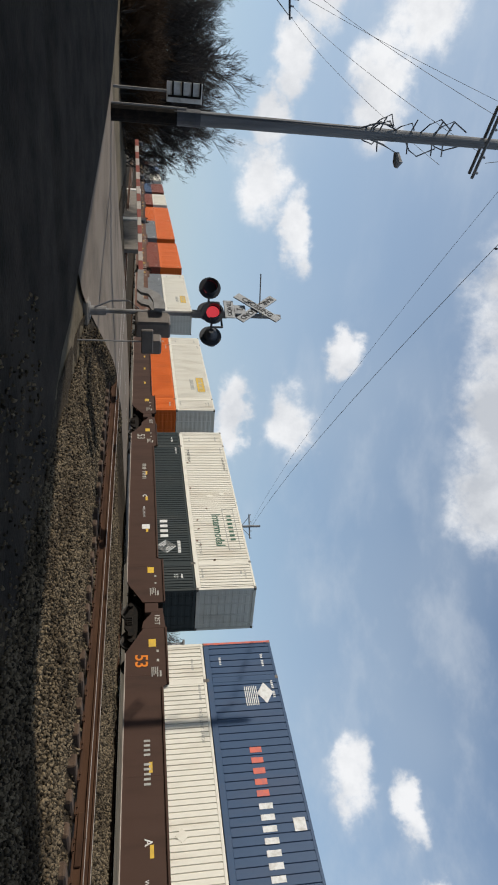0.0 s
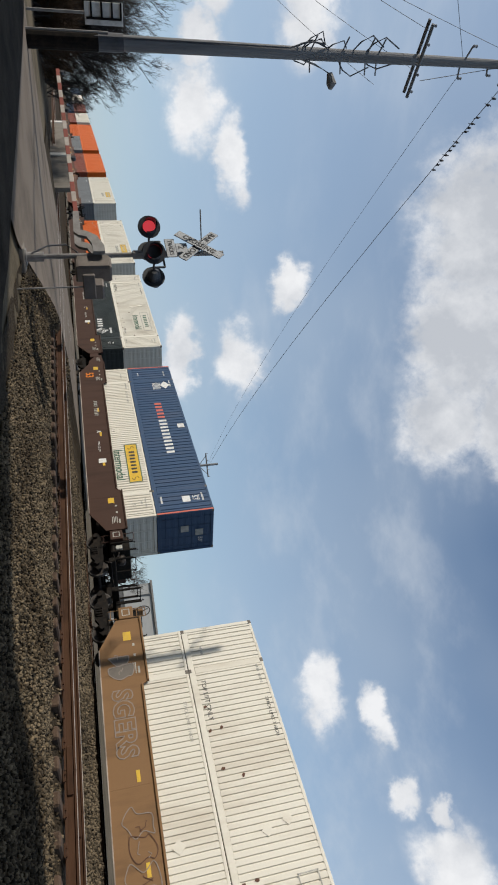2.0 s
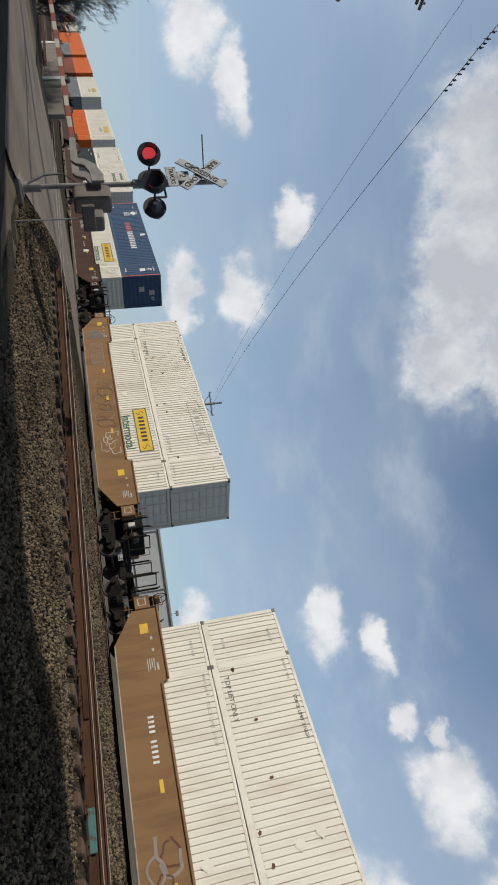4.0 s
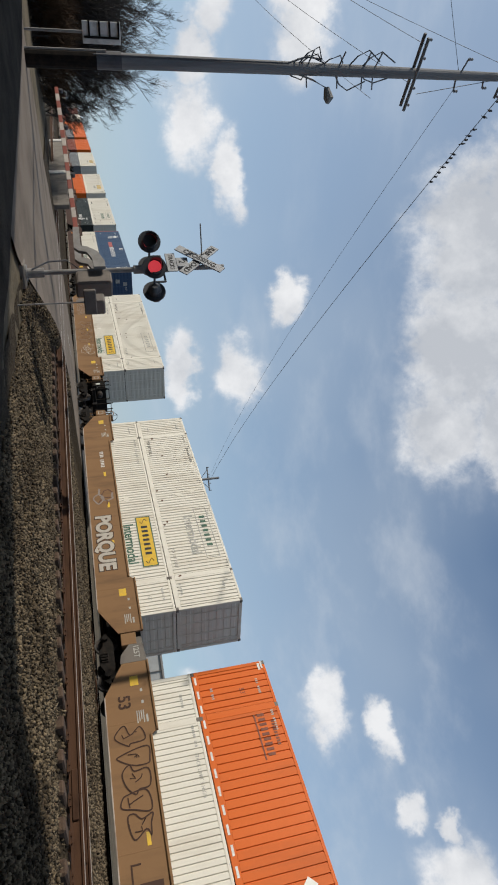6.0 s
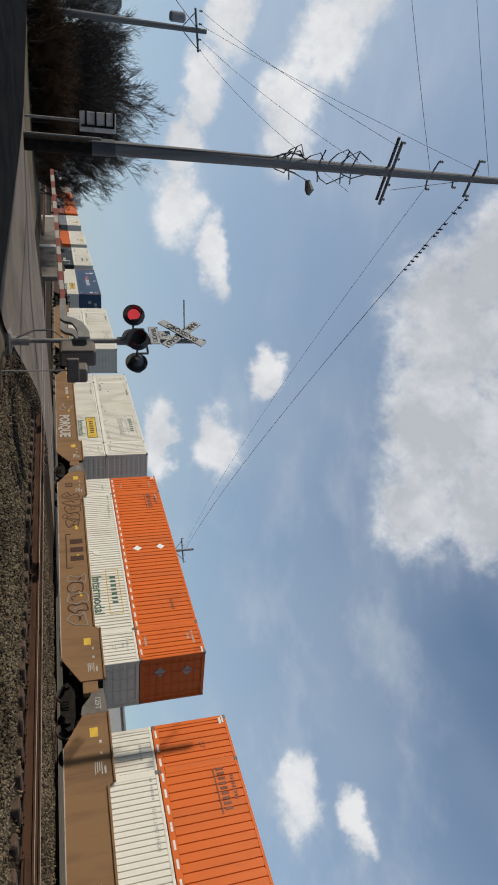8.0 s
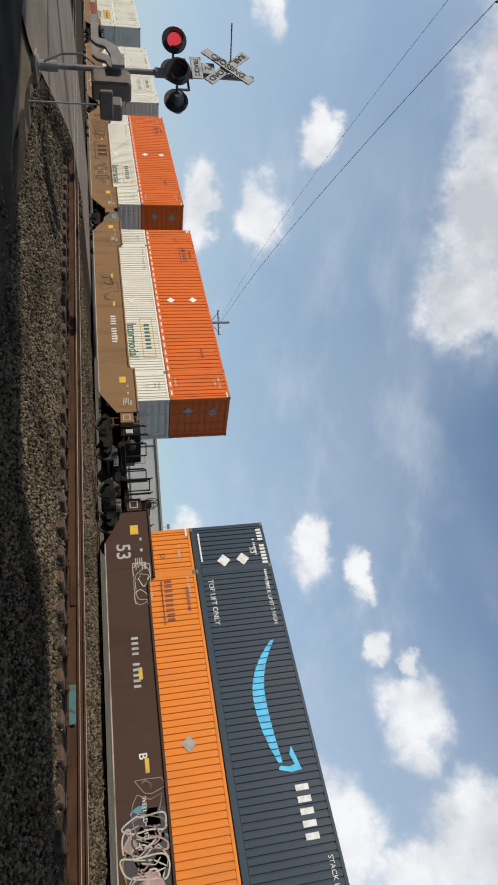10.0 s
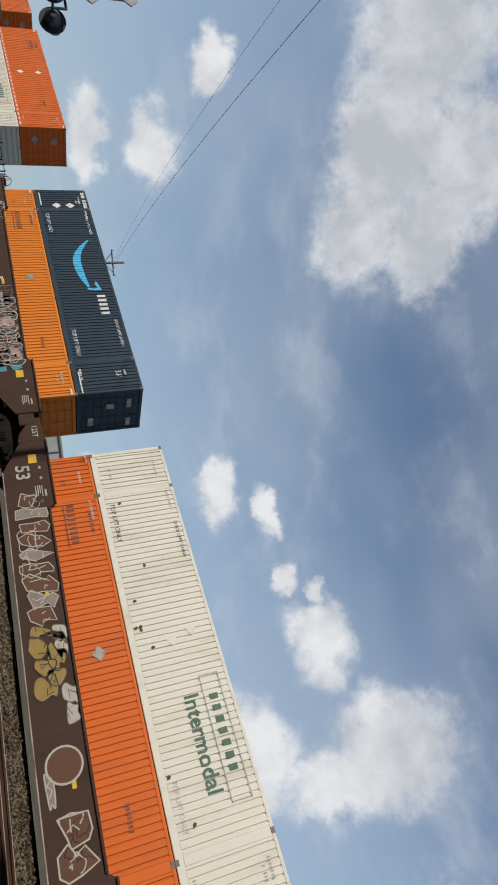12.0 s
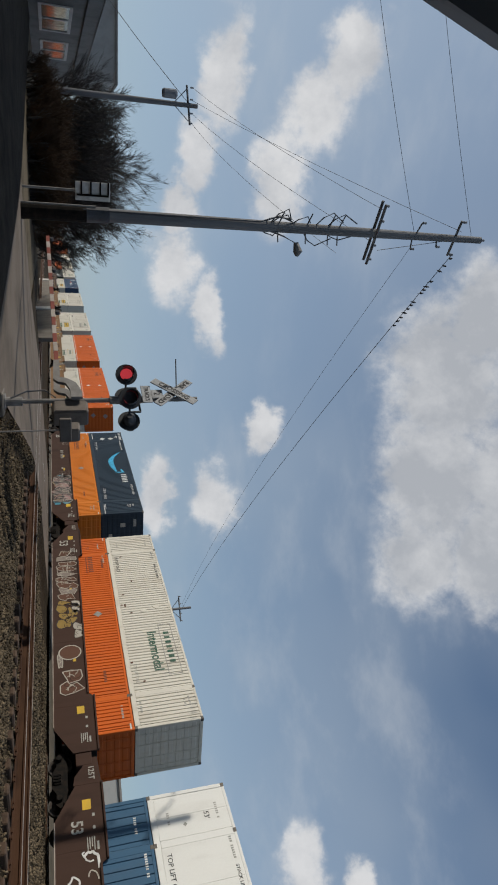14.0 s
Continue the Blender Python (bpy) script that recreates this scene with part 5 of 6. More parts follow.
def disc_lamp(signal, at, turn, lit):
    """A flashing lamp: round black backing, hood, lens."""
    lamp = part("signal_lamp", cached("lamp_disc", lambda: Build().tube([(0, 0.0, 0), (0, 0.02, 0)], 0.265, 24)), SIGN_BACKING, signal, "round black backing with a hooded red lens", at=pose(*at, 0, 0, turn))
    part("lamp_body", cached("lamp_body", lambda: Build().tube([(0, 0.02, 0), (0, 0.16, 0), (0, 0.24, 0)], [0.17, 0.15, 0.06], 16)), SIGN_BACKING, lamp)
    part("lens", cached("lens", lambda: Build().tube([(0, -0.035, 0), (0, -0.025, 0), (0, 0.0, 0)], [0.10, 0.145, 0.15], 20), True), RED_LENS if lit else DARK_LENS, lamp)

    def hood():
        b = Build()
        n = 16
        v, f = [], []
        for i in range(n + 1):
            a = math.pi * (-0.15 + 1.3 * i / n)
            for r in (0.165, 0.178):
                for y in (0.0, -0.30 + 0.16 * abs(i / n - 0.5) * 2):
                    v.append((r * math.cos(a), y, r * math.sin(a)))
        for i in range(n):
            k = i * 4
            f += [(k, k + 1, k + 5, k + 4), (k + 2, k + 6, k + 7, k + 3), (k + 1, k + 3, k + 7, k + 5), (k, k + 4, k + 6, k + 2)]
        return b.add(v, f)
    part("hood", cached("hood", hood), SIGN_BACKING, lamp)
    return lamp


FLASH_COVERS = []


def build_signal():
    s = thing("crossing_signal", "grey crossing signal with crossbuck, flashing red lamps and lowered striped gate", "signal", at=pose(*MAST))
    part("foundation", Build().box(-0.28, 0.28, -0.28, 0.28, -0.2, 0.10, 0.03), CONCRETE, s)
    part("mast_foot", Build().tube([(0, 0, 0.08), (0, 0, 0.5)], 0.11, 14).tube([(0, 0, 0.08), (0, 0, 0.13)], 0.2, 14), ALUMINIUM, s)
    part("mast", Build().tube([(0, 0, 0.1), (0, 0, 4.66)], 0.058, 14).tube([(0, 0, 2.5), (0, 0, 2.85)], 0.1, 14), ALUMINIUM, s)
    yaw = math.degrees(math.atan2(FACE.x, -FACE.y))    # local -y looks along FACE
    # gate drive and its counterweights
    part("gate_drive", Build().box(-0.24, 0.30, -0.22, 0.22, 1.16, 1.98, 0.04), DULL_BOX, s, at=pose(0.08, 0.24, 0, 0, 0, yaw))
    part("drive_door", Build().box(-0.20, 0.26, -0.235, -0.22, 1.22, 1.92, 0.005), DULL_BOX, s, at=pose(0.08, 0.24, 0, 0, 0, yaw))
    # curved support of the arm
    a = ARM_WAY
    outline = [(-0.1, 1.86), (0.1, 1.86), (0.45, 1.72), (0.62, 1.5), (0.66, 1.36), (1.35, 1.36), (1.35, 1.22), (0.6, 1.2), (0.48, 1.3), (0.42, 1.48), (0.2, 1.58), (-0.1, 1.6)]
    along = math.degrees(math.atan2(a.y, a.x))
    for k in (-0.17, 0.17):
        part("arm_bracket", Build().prism(outline, k - 0.04, k + 0.04), ALUMINIUM, s, at=pose(0, 0, 0, 0, 0, along))
    part("counterweight", Build().box(0.2, 0.5, -0.2, 0.2, 1.35, 1.75, 0.04), DULL_BOX, s, at=Matrix.Translation(a * -0.75) @ pose(0, 0, 0, 0, 0, math.degrees(math.atan2(a.y, a.x)) + 180))
    # cable from the drive to the foot
    part("cable_loop", Build().tube([(0.05, -0.1, 0.25), (-0.15, -0.2, 0.6), (-0.22, -0.2, 1.0), (-0.1, -0.05, 1.25)], 0.022, 6), CABLE, s)
    # the arm in red and white stripes, a little down at its tip
    yaw_a = math.degrees(math.atan2(a.y, a.x))
    start, tip = a * 1.2 + Vector((0, 0, 1.30)), a * 8.3 + Vector((0, 0, 1.16))
    drop = math.degrees(math.atan2(start.z - tip.z, 7.1))
    arm = part("gate_arm", Build().box(0, 7.1, -0.01, 0.01, -0.04, 0.04, 0.004), ALUMINIUM, s, "red and white striped gate arm", at=Matrix.Translation(start) @ pose(0, 0, 0, 0, drop, yaw_a))
    for i in range(18):
        part("arm_stripe", cached("arm_stripe", lambda: Build().box(0, 0.394, -0.022, 0.022, -0.055, 0.055, 0.006)), ARM_RED if i % 2 else ARM_WHITE, arm, at=pose(i * 0.394, 0, 0))
    for x in (2.6, 4.9, 6.9):
        part("arm_light", cached("arm_light", lambda: Build().tube([(0, -0.05, 0.12), (0, 0.05, 0.12)], 0.06, 10).box(-0.02, 0.02, -0.02, 0.02, 0.05, 0.12)), SIGN_BACKING, arm, at=pose(x, 0, 0))
    # lamps on a cross bar
    bar_z = 2.93
    part("lamp_bar", Build().tube([(-0.48, 0, bar_z + 0.26), (0.48, 0, bar_z + 0.26)], 0.026, 8).tube([(-0.48, -0.38, bar_z), (-0.48, 0, bar_z), (-0.48, 0.28, bar_z)], 0.026, 8).tube([(-0.48, 0, bar_z + 0.26), (-0.48, 0, bar_z)], 0.026, 8).tube([(0.48, -0.38, bar_z), (0.48, 0, bar_z), (0.48, 0.28, bar_z)], 0.026, 8).tube([(0.48, 0, bar_z + 0.26), (0.48, 0, bar_z)], 0.026, 8).tube([(0, 0, bar_z + 0.1), (0, 0, bar_z + 0.4)], 0.085, 10), SIGN_BACKING, s, at=pose(0, 0, 0, 0, 0, yaw))
    turn = pose(0, 0, 0, 0, 0, yaw)
    left = turn @ Vector((-0.48, -0.42, bar_z))
    right = turn @ Vector((0.48, -0.42, bar_z))
    lamps = [disc_lamp(s, left, yaw + 36, True), disc_lamp(s, right, yaw + 36, True)]
    disc_lamp(s, turn @ Vector((0.48, 0.28, bar_z)), yaw + 200, False)
    disc_lamp(s, turn @ Vector((-0.48, 0.28, bar_z)), yaw + 200, False)
    # number-of-tracks sign
    front = turn @ Vector((0, -0.17, 0))
    plate = part("track_count_sign", Build().box(-0.34, 0.34, -0.012, 0.012, -0.12, 0.12, 0.01).box(-0.17, 0.17, -0.0119, 0.0119, 0.121, 0.40, 0.01), SIGN_WHITE, s, "white plate greyed to imitate shade, with black lettering", at=pose(front.x, front.y, 3.38, 0, 0, yaw))
    lettering("TRACKS", 0.15, INK, plate, 0, -0.016, 0)
    lettering("2", 0.22, INK, plate, 0, -0.016, 0.25)
    # crossbuck
    for tilt, words, y in ((-45, "RAIL     ROAD", -0.215), (45, "CROSSING", -0.25)):
        p = turn @ Vector((0, y, 0))
        blade = part("crossbuck_blade", cached("blade", lambda: Build().box(-0.66, 0.66, -0.014, 0.014, -0.115, 0.115, 0.008)), SIGN_WHITE, s, "white blade greyed to imitate shade, with black lettering", at=pose(p.x, p.y, 4.05, 0, 0, yaw) @ pose(0, 0, 0, 0, -tilt, 0))
        lettering(words, 0.19, INK, blade, 0, -0.018, 0, 0.004)
    part("sign_bracket", Build().tube([(0, 0, 3.4), turn @ Vector((0, -0.2, 3.4))], 0.02, 6).tube([(0, 0, 4.05), turn @ Vector((0, -0.24, 4.05))], 0.02, 6), ALUMINIUM, s)
    side = Vector((-0.289, -0.957, 0))
    part("side_rod", Build().tube([(0, 0, 4.14), side * 1.0 + Vector((0, 0, 4.14))], 0.016, 6), ALUMINIUM, s)
    # added covers, no part of a real lamp, block the steady lenses one at a time
    for lamp in lamps:
        FLASH_COVERS.append(part("lamp_shutter", cached("lamp_shutter", lambda: Build().tube([(0, -0.006, -0.142), (0, 0.0, -0.142)], 0.158, 20)), SIGN_BACKING, lamp, "added black cover that swings over the lens to imitate flashing", at=pose(0, -0.042, 0.142)))
    return s, lamps


SIGNAL, LAMPS = build_signal()


def build_small_post():
    t = thing("marker_post", "thin steel stake with a small dark box on top", "post", at=pose(-13.7, 4.8, -0.72))
    part("stake", Build().tube([(0, 0, -0.05), (0, 0, 1.42)], 0.018, 6), ALUMINIUM, t)
    part("marker_box", Build().box(-0.05, 0.05, -0.27, 0.27, 1.36, 1.62, 0.02), DULL_BOX, t, "dull grey box")


build_small_post()

# ---- poles and cables ----
POLE = Vector((-23.5, 0.63, -0.33))


def utility_pole(at, height, base_r, top_r, label):
    t = thing("utility_pole", label, "utility pole", "utility poles", pose(*at))
    part("shaft", Build().tube([(0, 0, -0.4), (0, 0, height * 0.3), (0, 0, height * 0.7), (0, 0, height)], [base_r, base_r * 0.9, (base_r + top_r) * 0.48, top_r], 16), TIMBER, t)
    return t


def insulator(parent, x, y, z):
    part("insulator", cached("insulator", lambda: Build().tube([(0, 0, 0), (0, 0, 0.06), (0, 0, 0.1), (0, 0, 0.16), (0, 0, 0.2)], [0.02, 0.06, 0.035, 0.055, 0.02], 8)), PORCELAIN, parent, at=pose(x, y, z))


def build_poles():
    t = utility_pole(POLE, 17.6, 0.24, 0.13, "tall grey timber utility pole with crossarms and a street lamp")
    part("cable_guard", Build().tube([(0, 0, -0.1), (0, 0, 2.1)], 0.275, 16), GREASE, t, "dark guard round the foot")
    part("cable_guard", Build().tube([(0.1, -0.24, 0), (0.1, -0.24, 2.4)], 0.05, 8), ALUMINIUM, t)
    part("wrap_band", Build().tube([(0, 0, 2.1), (0, 0, 2.85)], 0.262, 16), CABLE, t)
    arm = Vector((-0.42, 0.91, 0))
    for k in (-0.16, 0.16):
        off = Vector((0.91, 0.42, 0)) * k
        a, b = arm * -1.22 + off, arm * 1.22 + off
        part("crossarm", Build().tube([(a.x, a.y, 12.85), (b.x, b.y, 12.85)], 0.065, 4), TIMBER, t)
    a, b = arm * -0.75, arm * 0.75
    part("crossarm", Build().tube([(a.x, a.y, 16.4), (b.x, b.y, 16.4)], 0.06, 4), TIMBER, t)
    for k in (-1.1, -0.5, 0.5, 1.1):
        insulator(t, arm.x * k, arm.y * k, 12.9)
    for k in (-0.7, 0.7):
        insulator(t, arm.x * k, arm.y * k, 16.45)
    insulator(t, 0, 0, 17.6)
    for z, k in ((14.5, 0.55), (14.6, -0.55), (15.6, 0.4)):
        part("bracket", Build().tube([(0, 0, z), (arm.x * k, arm.y * k, z + 0.12)], 0.03, 6), TIMBER, t)
        insulator(t, arm.x * k, arm.y * k, z + 0.1)
    # street lamp
    lamp = Vector((0.35, 0.55, 0))
    part("lamp_arm", Build().tube([(0, 0.1, 8.4), (0.15, 0.3, 9.1), (lamp.x, lamp.y, 9.62)], 0.03, 8), ALUMINIUM, t)
    part("luminaire", Build().tube([(lamp.x, lamp.y - 0.05, 9.55), (lamp.x + 0.1, lamp.y + 0.25, 9.62), (lamp.x + 0.12, lamp.y + 0.42, 9.58)], [0.09, 0.17, 0.06], 10), ALUMINIUM, t)
    # loops of cable, stand-offs
    rnd = random.Random(5)
    for i in range(9):
        z = rnd.uniform(8.2, 11.8)
        k = rnd.choice((-1, 1)) * rnd.uniform(0.3, 0.75)
        part("cable_loop", Build().tube([(0, 0, z - 0.6), (arm.x * k * 0.7, arm.y * k * 0.7, z - 0.25), (arm.x * k, arm.y * k, z + 0.1), (arm.x * k * 0.5, arm.y * k * 0.5, z + rnd.uniform(0.2, 0.7))], 0.024, 5), CABLE, t)
    for z in (8.9, 10.0, 10.9, 11.3):
        for k in (-0.6, 0.6):
            part("standoff", Build().tube([(0, 0, z), (arm.x * k, arm.y * k, z + 0.15)], 0.026, 5), TIMBER, t)
    part("riser_cable", Build().tube([(0.2, -0.15, 2.0), (0.19, -0.15, 8.2), (0.25, -0.35, 8.8), (0.1, -0.3, 9.4)], 0.03, 6), CABLE, t)
    part("guy_strand", Build().tube([(0, 0.13, 15.9), (arm.x * 0.7, arm.y * 0.7, 13.2)], 0.012, 5), CABLE, t)

    p2 = utility_pole(Vector((-40, -5.0, -0.6)), 9.4, 0.19, 0.12, "grey timber utility pole with a transformer beside a thicket")
    part("crossarm", Build().tube([(0, -1.0, 8.75), (0, 1.0, 9.0)], 0.06, 4), TIMBER, p2)
    for k in (-0.9, -0.3, 0.4, 0.9):
        insulator(p2, 0, k, 8.95)
    part("transformer", Build().tube([(0.3, -0.45, 7.35), (0.3, -0.45, 7.45), (0.3, -0.45, 8.1), (0.3, -0.45, 8.18)], [0.2, 0.25, 0.25, 0.15], 14), PORCELAIN, p2, "grey transformer can")
    part("brace", Build().tube([(0, 0, 8.0), (0, 0.8, 8.9)], 0.025, 5).tube([(0, 0, 8.0), (0, -0.8, 8.75)], 0.025, 5), TIMBER, p2)

    p3 = utility_pole(Vector((-60.9, 43.8, -1.0)), 15.6, 0.2, 0.13, "distant utility pole with a crossarm behind the train")
    part("crossarm", Build().tube([(-0.9, -1.1, 14.3), (0.9, 1.1, 14.3)], 0.08, 4), TIMBER, p3)
    part("brace", Build().tube([(0, 0, 13.3), (-0.7, -0.85, 14.3)], 0.04, 5).tube([(0, 0, 13.3), (0.7, 0.85, 14.3)], 0.04, 5), TIMBER, p3)
    for k in (-1, -0.4, 0.4, 1):
        insulator(p3, 0.85 * k, 1.05 * k, 14.35)

    def cable(a, b, sag, r, label, n=24):
        a, b = Vector(a), Vector(b)
        pts = [a.lerp(b, i / n) - Vector((0, 0, sag * 4 * (i / n) * (1 - i / n))) for i in range(n + 1)]
        c = part("overhead_cable", Build().tube(pts, r, 5), CABLE, label=label)
        tagged(c, label, "cable", "overhead cables")
        return pts

    top = POLE + Vector((arm.x * 0.7, arm.y * 0.7, 16.6))
    thick = cable(top, (-60.9, 43.8, 13.6), 0.9, 0.015, "thick black overhead cable with birds on it")
    cable(POLE + Vector((arm.x * 0.5, arm.y * 0.5, 14.6)), (-60.9, 43.8, 13.4), 0.9, 0.008, "thin overhead cable over the tracks")
    for k, z, w in ((-0.9, 8.5, 13.0), (0.4, 8.5, 12.95), (0.9, 8.5, 11.5), (-0.3, 8.4, 16.6)):
        cable(POLE + Vector((arm.x * k, arm.y * k, w)), (-40, -5.0 + k, z), 0.5, 0.009, "thin overhead cable between two utility poles")
    cable(POLE + Vector((0, 0, 17.2)), (-30, -22, 14), 0.4, 0.009, "thin overhead cable leading away along the road")
    cable(POLE + Vector((0, 0, 14.6)), (-32, -22, 12), 0.4, 0.009, "thin overhead cable leading away along the road")
    cable((-40, -5, 8.4), (-46, -11, 4.3), 0.1, 0.018, "thick service cable running down to a roof")
    # birds on the thick cable
    rnd = random.Random(9)
    bird = Build().tube([(0, 0, 0.0), (0.01, 0, 0.07), (0.0, 0, 0.15), (0.03, 0, 0.21), (0.07, 0, 0.22)], [0.02, 0.06, 0.055, 0.035, 0.008], 7).tube([(0, 0, 0.05), (-0.08, 0, -0.08)], [0.03, 0.012], 5).mesh("bird")
    for u in (0.2, 0.6, 0.9, 1.5, 1.8, 2.0, 2.2, 2.75, 2.95, 3.2, 3.45, 3.75, 4.0, 4.3):
        k = u / 24 * 11.0
        i = int(k)
        p = thick[i].lerp(thick[i + 1], k - i)
        ob = part("bird", bird, FEATHER, at=pose(p.x, p.y, p.z, 0, 0, rnd.uniform(0, 360)) @ Matrix.Scale(0.8, 4))
        tagged(ob, "small dark bird perched on an overhead cable", "bird", "birds on the cable")


build_poles()

# ---- background ----


def twig_tree(seed, height, spread, levels, fan, thin, stems, lean):
    """A leafless tree: stems and limbs, and a crown of forking twigs."""
    rnd = random.Random(seed)
    trunk, crown = Build(), Build()

    def grow(p, d, length, r, level):
        q = p + d * length
        mid = p.lerp(q, 0.5) + Vector((rnd.uniform(-1, 1), rnd.uniform(-1, 1), rnd.uniform(-0.5, 1))) * length * 0.09
        target = trunk if level < 2 else crown
        target.tube([p, mid, q], [r, r * 0.8, r * 0.6], 6 if level < 2 else 3, caps=False)
        if level >= levels:
            return
        for _ in range(fan):
            nd = (d + Vector((rnd.uniform(-1, 1), rnd.uniform(-1, 1), rnd.uniform(-0.25, 0.6))) * spread).normalized()
            grow(p.lerp(q, rnd.uniform(0.25, 1.0)), nd, length * rnd.uniform(0.5, 0.85), max(r * 0.52, thin), level + 1)

    for _ in range(stems):
        grow(Vector((rnd.uniform(-0.5, 0.5), rnd.uniform(-0.5, 0.5), -0.2)), Vector((rnd.uniform(-lean, lean), rnd.uniform(-lean, lean), 1)).normalized(), height * rnd.uniform(0.22, 0.36), height * 0.011, 0)
    return trunk, crown


TREES = {}


def tree(kind, x, y, z, s, label, turn):
    if kind not in TREES:
        spec = {"dense": (11, 8.0, 0.62, 6, 3, 0.006, 5, 0.6), "dense_b": (15, 8.0, 0.7, 6, 3, 0.006, 5, 0.7), "tall": (12, 9.0, 0.6, 6, 3, 0.014, 2, 0.25), "bush": (13, 3.2, 0.85, 4, 4, 0.006, 9, 1.1)}[kind]
        a, b = twig_tree(*spec)
        TREES[kind] = (a.mesh("trunk"), b.mesh("crown"))
    t = thing("bush" if kind == "bush" else "tree", label, "bush" if kind == "bush" else "tree", "leafless trees and bushes", pose(x, y, z, 0, 0, turn) @ Matrix.Scale(s, 4))
    part("trunk", TREES[kind][0], BARK, t)
    part("crown", TREES[kind][1], TWIG if kind == "bush" else BARK, t)


def build_thicket():
    rnd = random.Random(21)
    for i, (az, r, s) in enumerate(((-6.6, 47, 0.62), (-5.4, 43, 0.8), (-4.6, 45, 1.0), (-3.6, 42, 1.02), (-2.6, 46, 1.1), (-1.8, 42, 1.0), (-0.8, 45, 1.0), (0.2, 42, 0.92), (1.2, 45, 0.9), (2.2, 43, 0.78), (3.2, 46, 0.66), (4.2, 46, 0.5), (5.2, 50, 0.4), (-3.8, 50, 1.0), (-1.2, 50, 1.05), (0.6, 51, 0.9))):
        s *= 1.16
        p = heading(az, 0) * r
        tree("dense" if i % 2 else "dense_b", p.x, p.y, -0.5, s, "dense leafless tree in a dark thicket beside the road", rnd.uniform(0, 360))
    for az, r, s in ((-8.5, 42, 0.8), (-7.3, 40, 1.0), (-6.2, 39, 1.1), (-5.2, 38, 1.2), (-4.2, 37, 1.3), (-3.2, 37.5, 1.3), (-2.4, 36.5, 1.2), (-1.4, 37, 1.3), (-0.4, 38, 1.2), (0.5, 37, 1.1), (1.5, 38, 1.1), (2.6, 40, 0.9), (3.6, 42, 0.8), (-4.8, 41, 1.4), (-3.0, 41, 1.5), (-1.0, 41, 1.5), (1.0, 41, 1.3)):
        p = heading(az, 0) * r
        tree("bush", p.x, p.y, -0.45, s, "brown leafless bush at the edge of the road", rnd.uniform(0, 360))
    # trees behind the train
    for az, rise in ((5.0, 4.0), (6.2, 3.4), (7.4, 3.3), (8.6, 3.2), (10.0, 3.6), (11.4, 4.1), (12.6, 3.6), (17.8, 4.0), (19.5, 3.2), (29.5, 2.6), (47.0, 3.6), (34.5, 3.2)):
        r = max(34 / math.sin(radians(az)), 75)
        p = heading(az, 0) * r
        tree("tall", p.x, p.y, -1.2, r * math.tan(radians(rise)) / 8.0, "leafless tree far behind the train", rnd.uniform(0, 360))
    for az, s in ((41.9, 1.0), (42.9, 1.3), (43.8, 1.15)):
        p = heading(az, 0) * 72
        tree("dense_b", p.x, p.y, -1.2, s, "bushy leafless tree beside the warehouse behind the train", rnd.uniform(0, 360))


build_thicket()


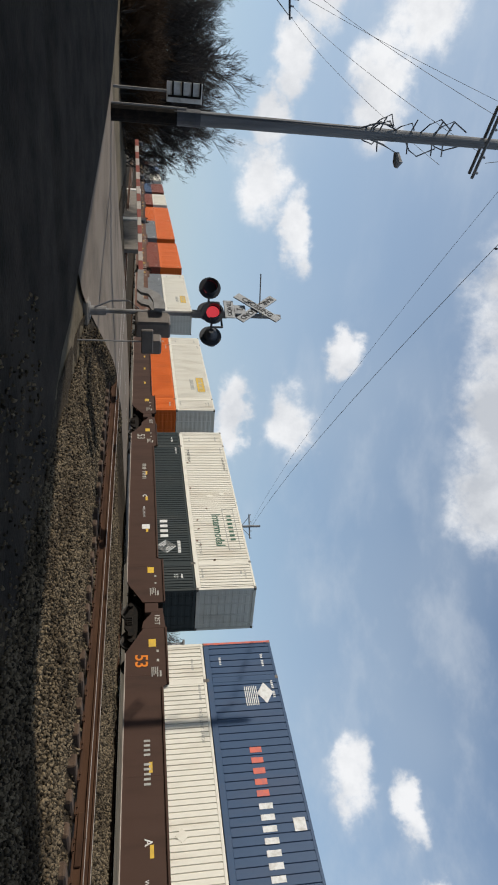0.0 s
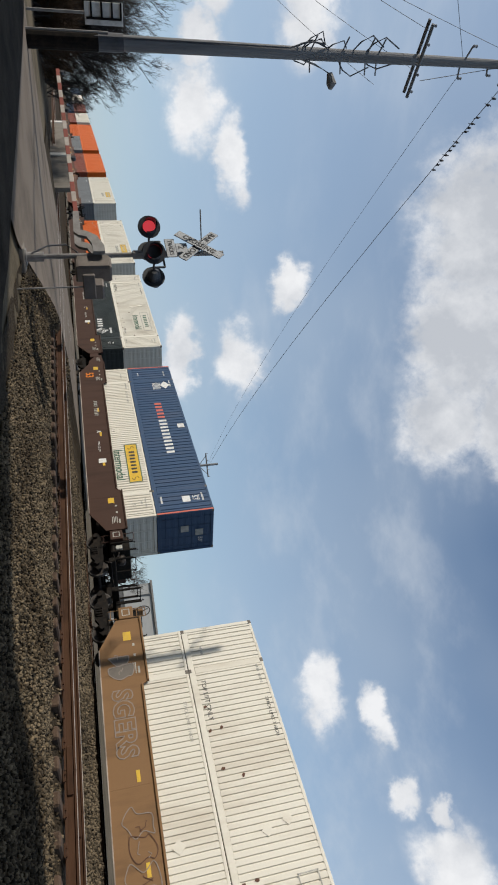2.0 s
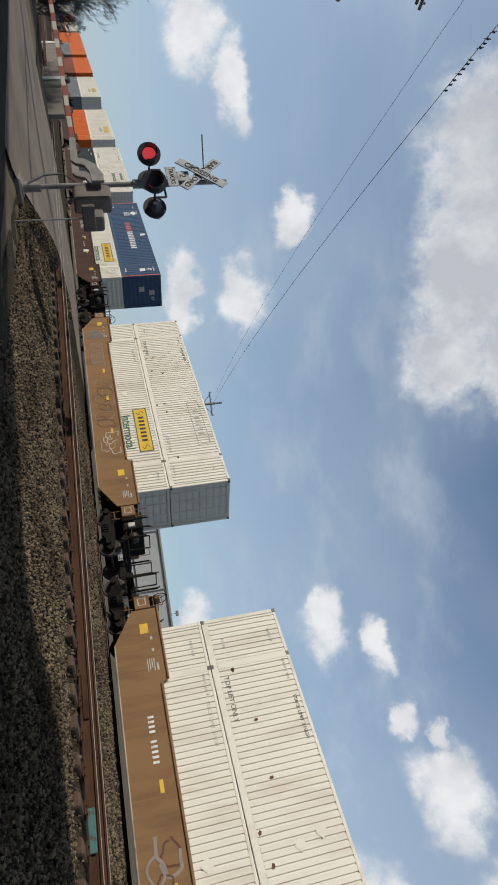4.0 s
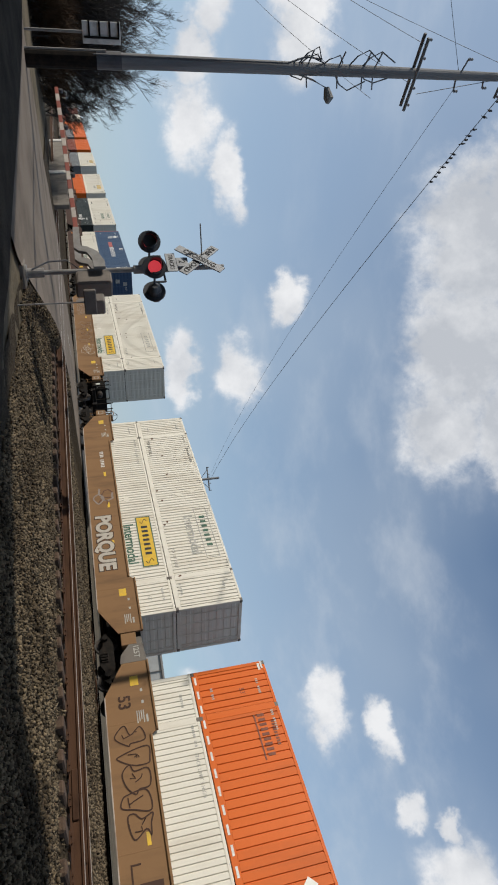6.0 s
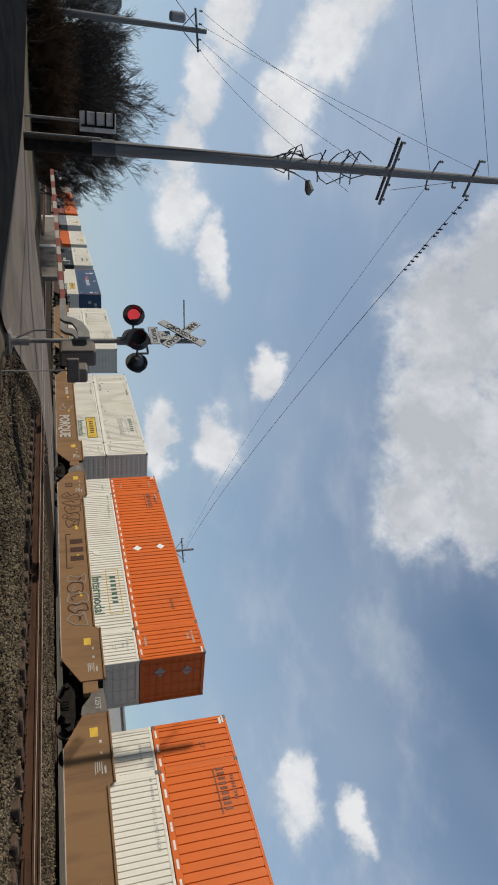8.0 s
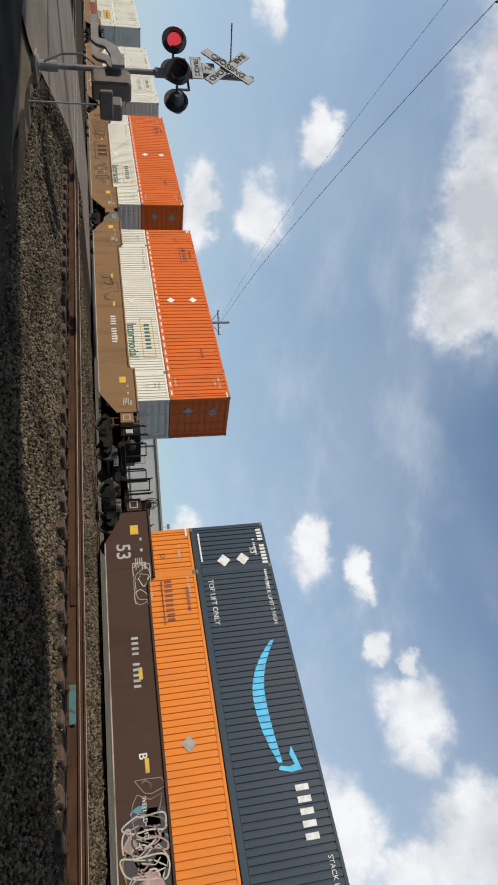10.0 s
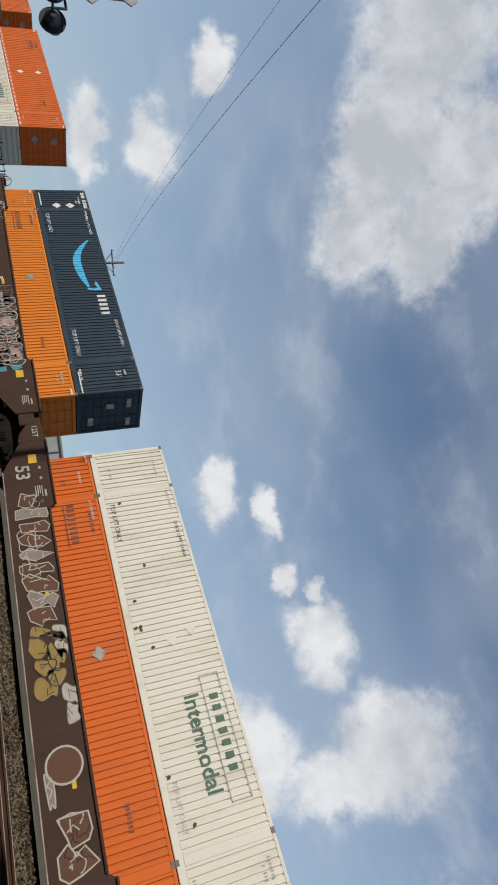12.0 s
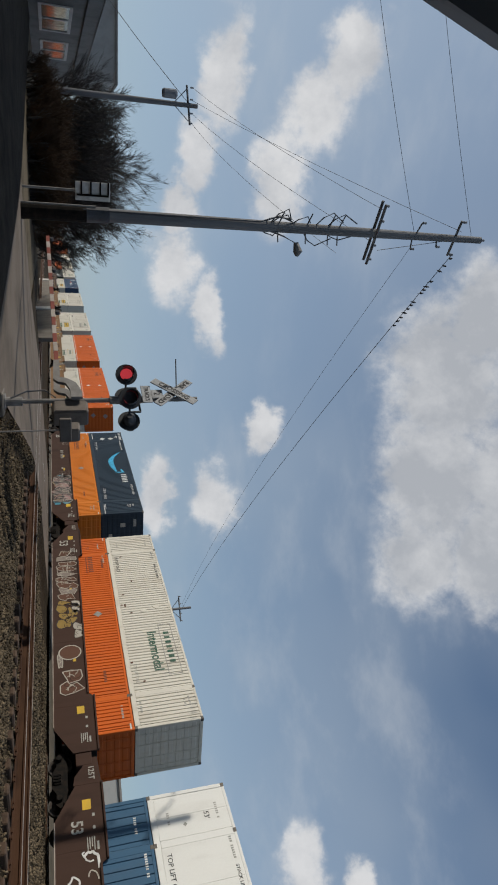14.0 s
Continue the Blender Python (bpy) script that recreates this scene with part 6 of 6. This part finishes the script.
def build_buildings():
    # low grey building with a deep fascia, beyond the road
    at = pose(-44, -10.6, -0.7, 0, 0, 180)
    h = thing("roadside_building", "low grey roadside building with plain walls and a wide window", "building", at=at)
    part("wall", Build().box(0, 34, 0.0, 11, 0, 4.4), STUCCO, h)
    part("fascia", Build().box(-0.15, 34.15, -0.15, 11.15, 3.85, 4.75, 0.03), STUCCO, h)
    part("fascia_trim", Build().box(-0.2, 34.2, -0.2, 11.2, 4.75, 4.83, 0.02), ALUMINIUM, h)
    for x in (4.0, 15.0):
        w = part("window", Build().box(x, x + 7.0, -0.03, 0.05, 1.2, 2.9), GLASS_DARK, h)
        for a in ((x - 0.3, x + 7.3, 2.9, 3.1), (x - 0.3, x + 7.3, 1.0, 1.2), (x - 0.3, x, 1.2, 2.9), (x + 7.0, x + 7.3, 1.2, 2.9), (x + 3.4, x + 3.6, 1.2, 2.9)):
            part("frame", Build().box(a[0], a[1], -0.08, -0.031, a[2], a[3]), WHITE_PAINT, w)
    h2 = thing("white_shed", "tall white metal shed behind a low building", "building", at=pose(-105, -19.5, -1.2))
    part("wall", Build().box(-8, 8, -6, 6, 0, 10.6), SHED, h2)
    part("roof", Build().box(-8.2, 8.2, -6.2, 6.2, 10.6, 10.9), ALUMINIUM, h2)

    # long warehouse behind the train
    yaw = math.degrees(math.atan2(0.55, 0.83))
    w = thing("warehouse", "long pale grey warehouse with a dark base behind the tracks", "building", at=pose(-56.6, 70, -1.2, 0, 0, yaw))
    part("wall", Build().box(-9, 70, 0, 25, 3.9, 7.6), SHED, w)
    part("base_wall", Build().box(-9, 70, 0.15, 25, 0, 3.9), SHED_DARK, w, "dark lower wall")
    part("roof_edge", Build().box(-9.3, 70.3, -0.3, 25.3, 7.6, 7.85), ALUMINIUM, w)
    for i in range(9):
        part("dock_door", Build().box(-5 + i * 8, -0.5 + i * 8, 0.05, 0.14, 0.4, 3.6, 0.02), SHED, w)
    for i in range(10):
        part("downpipe", Build().tube([(-7.5 + i * 8, -0.1, 0.2), (-7.5 + i * 8, -0.1, 7.6)], 0.08, 6), ALUMINIUM, w)
    flood = Build().tube([(0, 0, 0), (0, 0, 0.6)], 0.04, 6).box(-0.35, 0.35, -0.3, 0.1, 0.6, 0.95, 0.04)
    for x in (4, 22, 40):
        part("floodlight", flood.mesh("floodlight"), ALUMINIUM, w, at=pose(x, 0, 7.85))
    lp = thing("yard_light_pole", "tall pale steel pole with a floodlight", "light pole", at=pose(-31, 51.4, -1.1))
    part("shaft", Build().tube([(0, 0, 0), (0, 0, 14.6)], [0.14, 0.09], 12), ALUMINIUM, lp)
    part("luminaire", Build().box(-0.25, 0.45, -0.5, 0.5, 14.2, 14.45, 0.05), PORCELAIN, lp)
    part("equipment_box", Build().box(-0.1, 0.9, -0.3, 0.3, 8.4, 9.4, 0.05), PORCELAIN, lp)

    # the long building behind the viewer, whose shadow lies across the foreground
    b = thing("store_building", "plain tall building behind the parked vehicle", "building", at=pose(-10.2, -7.9, -0.7, 0, 0, math.degrees(math.atan2(0.336, 0.942))))
    part("wall", Build().box(-40, 22, -12, 0, 0, 9.6), STUCCO, b)
    part("parapet", Build().box(-40.15, 22.15, -12.15, 0.15, 9.2, 9.55, 0.03), CONCRETE, b)
    part("gable", Build().prism([(-2.0, 9.1), (4.2, 12.6), (10.4, 9.1)], -0.35, 0.17), STUCCO, b)

    # board on a post near the pole
    t = thing("equipment_board", "white board with dark rails on a post", "sign", at=pose(-27.1, -0.1, -0.4, 0, 0, 8))
    part("post", Build().tube([(0, 0, 0), (0, 0, 3.3)], 0.05, 8), ALUMINIUM, t)
    part("board", Build().box(0.05, 0.09, -0.34, 0.34, 1.95, 3.25, 0.01), WHITE_PAINT, t)
    for z in (2.15, 2.5, 2.85, 3.15):
        part("board_rail", Build().box(0.09, 0.16, -0.36, 0.10, z, z + 0.06, 0.01), GREASE, t)
    part("board_rail", Build().box(0.09, 0.15, 0.10, 0.17, 2.0, 3.2, 0.01), GREASE, t)

    # low walls with white posts by the crossing
    for x0, x1 in ((-59.5, -46.0), (-44.8, -36.0)):
        c = thing("low_wall", "low brown-grey concrete wall with a white end post", "wall", "low walls by the crossing", pose(0, 7.6, -0.6))
        part("wall_block", Build().box(x0, x1, -0.12, 0.12, 0, 1.15, 0.02), CONCRETE, c)
        part("end_post", Build().box(x0 - 0.9, x0 - 0.01, -0.2, 0.2, 0, 1.25, 0.03), WHITE_PAINT, c, "white-painted end post")

    # the vehicle's window pillar beside the viewer
    v = thing("vehicle_pillar", "dark window pillar of the parked vehicle", "vehicle")
    e = Vector((0.04, -0.14, 0.6))
    part("pillar", Build().tube([e + heading(-31, 5) * 0.9, e + heading(-22.5, 22) * 0.9, e + heading(-18.3, 34) * 0.9, e + heading(-12, 52) * 0.9], 0.062, 12), SIGN_BACKING, v)


build_buildings()


# ---- things that move ----
def motions():
    # the wheels turn with the train's speed
    rate = 145.85 / 14.0 / 0.46
    turns = [(k / 15, -math.degrees(rate * k / 15)) for k in range(211)]
    for w in WHEELSETS:
        if -45 < w.parent.parent.location.x < 140:
            x0 = w.location.x
            walk(w, [(t, pose(x0, 0, 0.46, 0, a, 0)) for t, a in turns])

    # the added covers swing so that the two lamps show in turn
    switches = [(-0.30 + 0.7405 * k, k % 2) for k in range(20)]
    for which, ob in enumerate(FLASH_COVERS):
        def cover(on):
            return pose(0, -0.042, 0.142, 0 if not on else -86, 0, 0)
        rows = [(0.0, cover(which == 1))]
        for t, k in switches[1:]:
            on = (k == 1) == (which == 0)
            rows += [(t - 0.05, cover(not on)), (t + 0.05, cover(on))]
        rows.append((14.0, rows[-1][1]))
        walk(ob, [r for r in rows if r[0] <= 14.0])

    for ob in MOVERS:
        x0, y0, z0 = ob.location
        walk(ob, [(t, pose(x0 - s, y0, z0)) for t, s in TRAVEL])


motions()
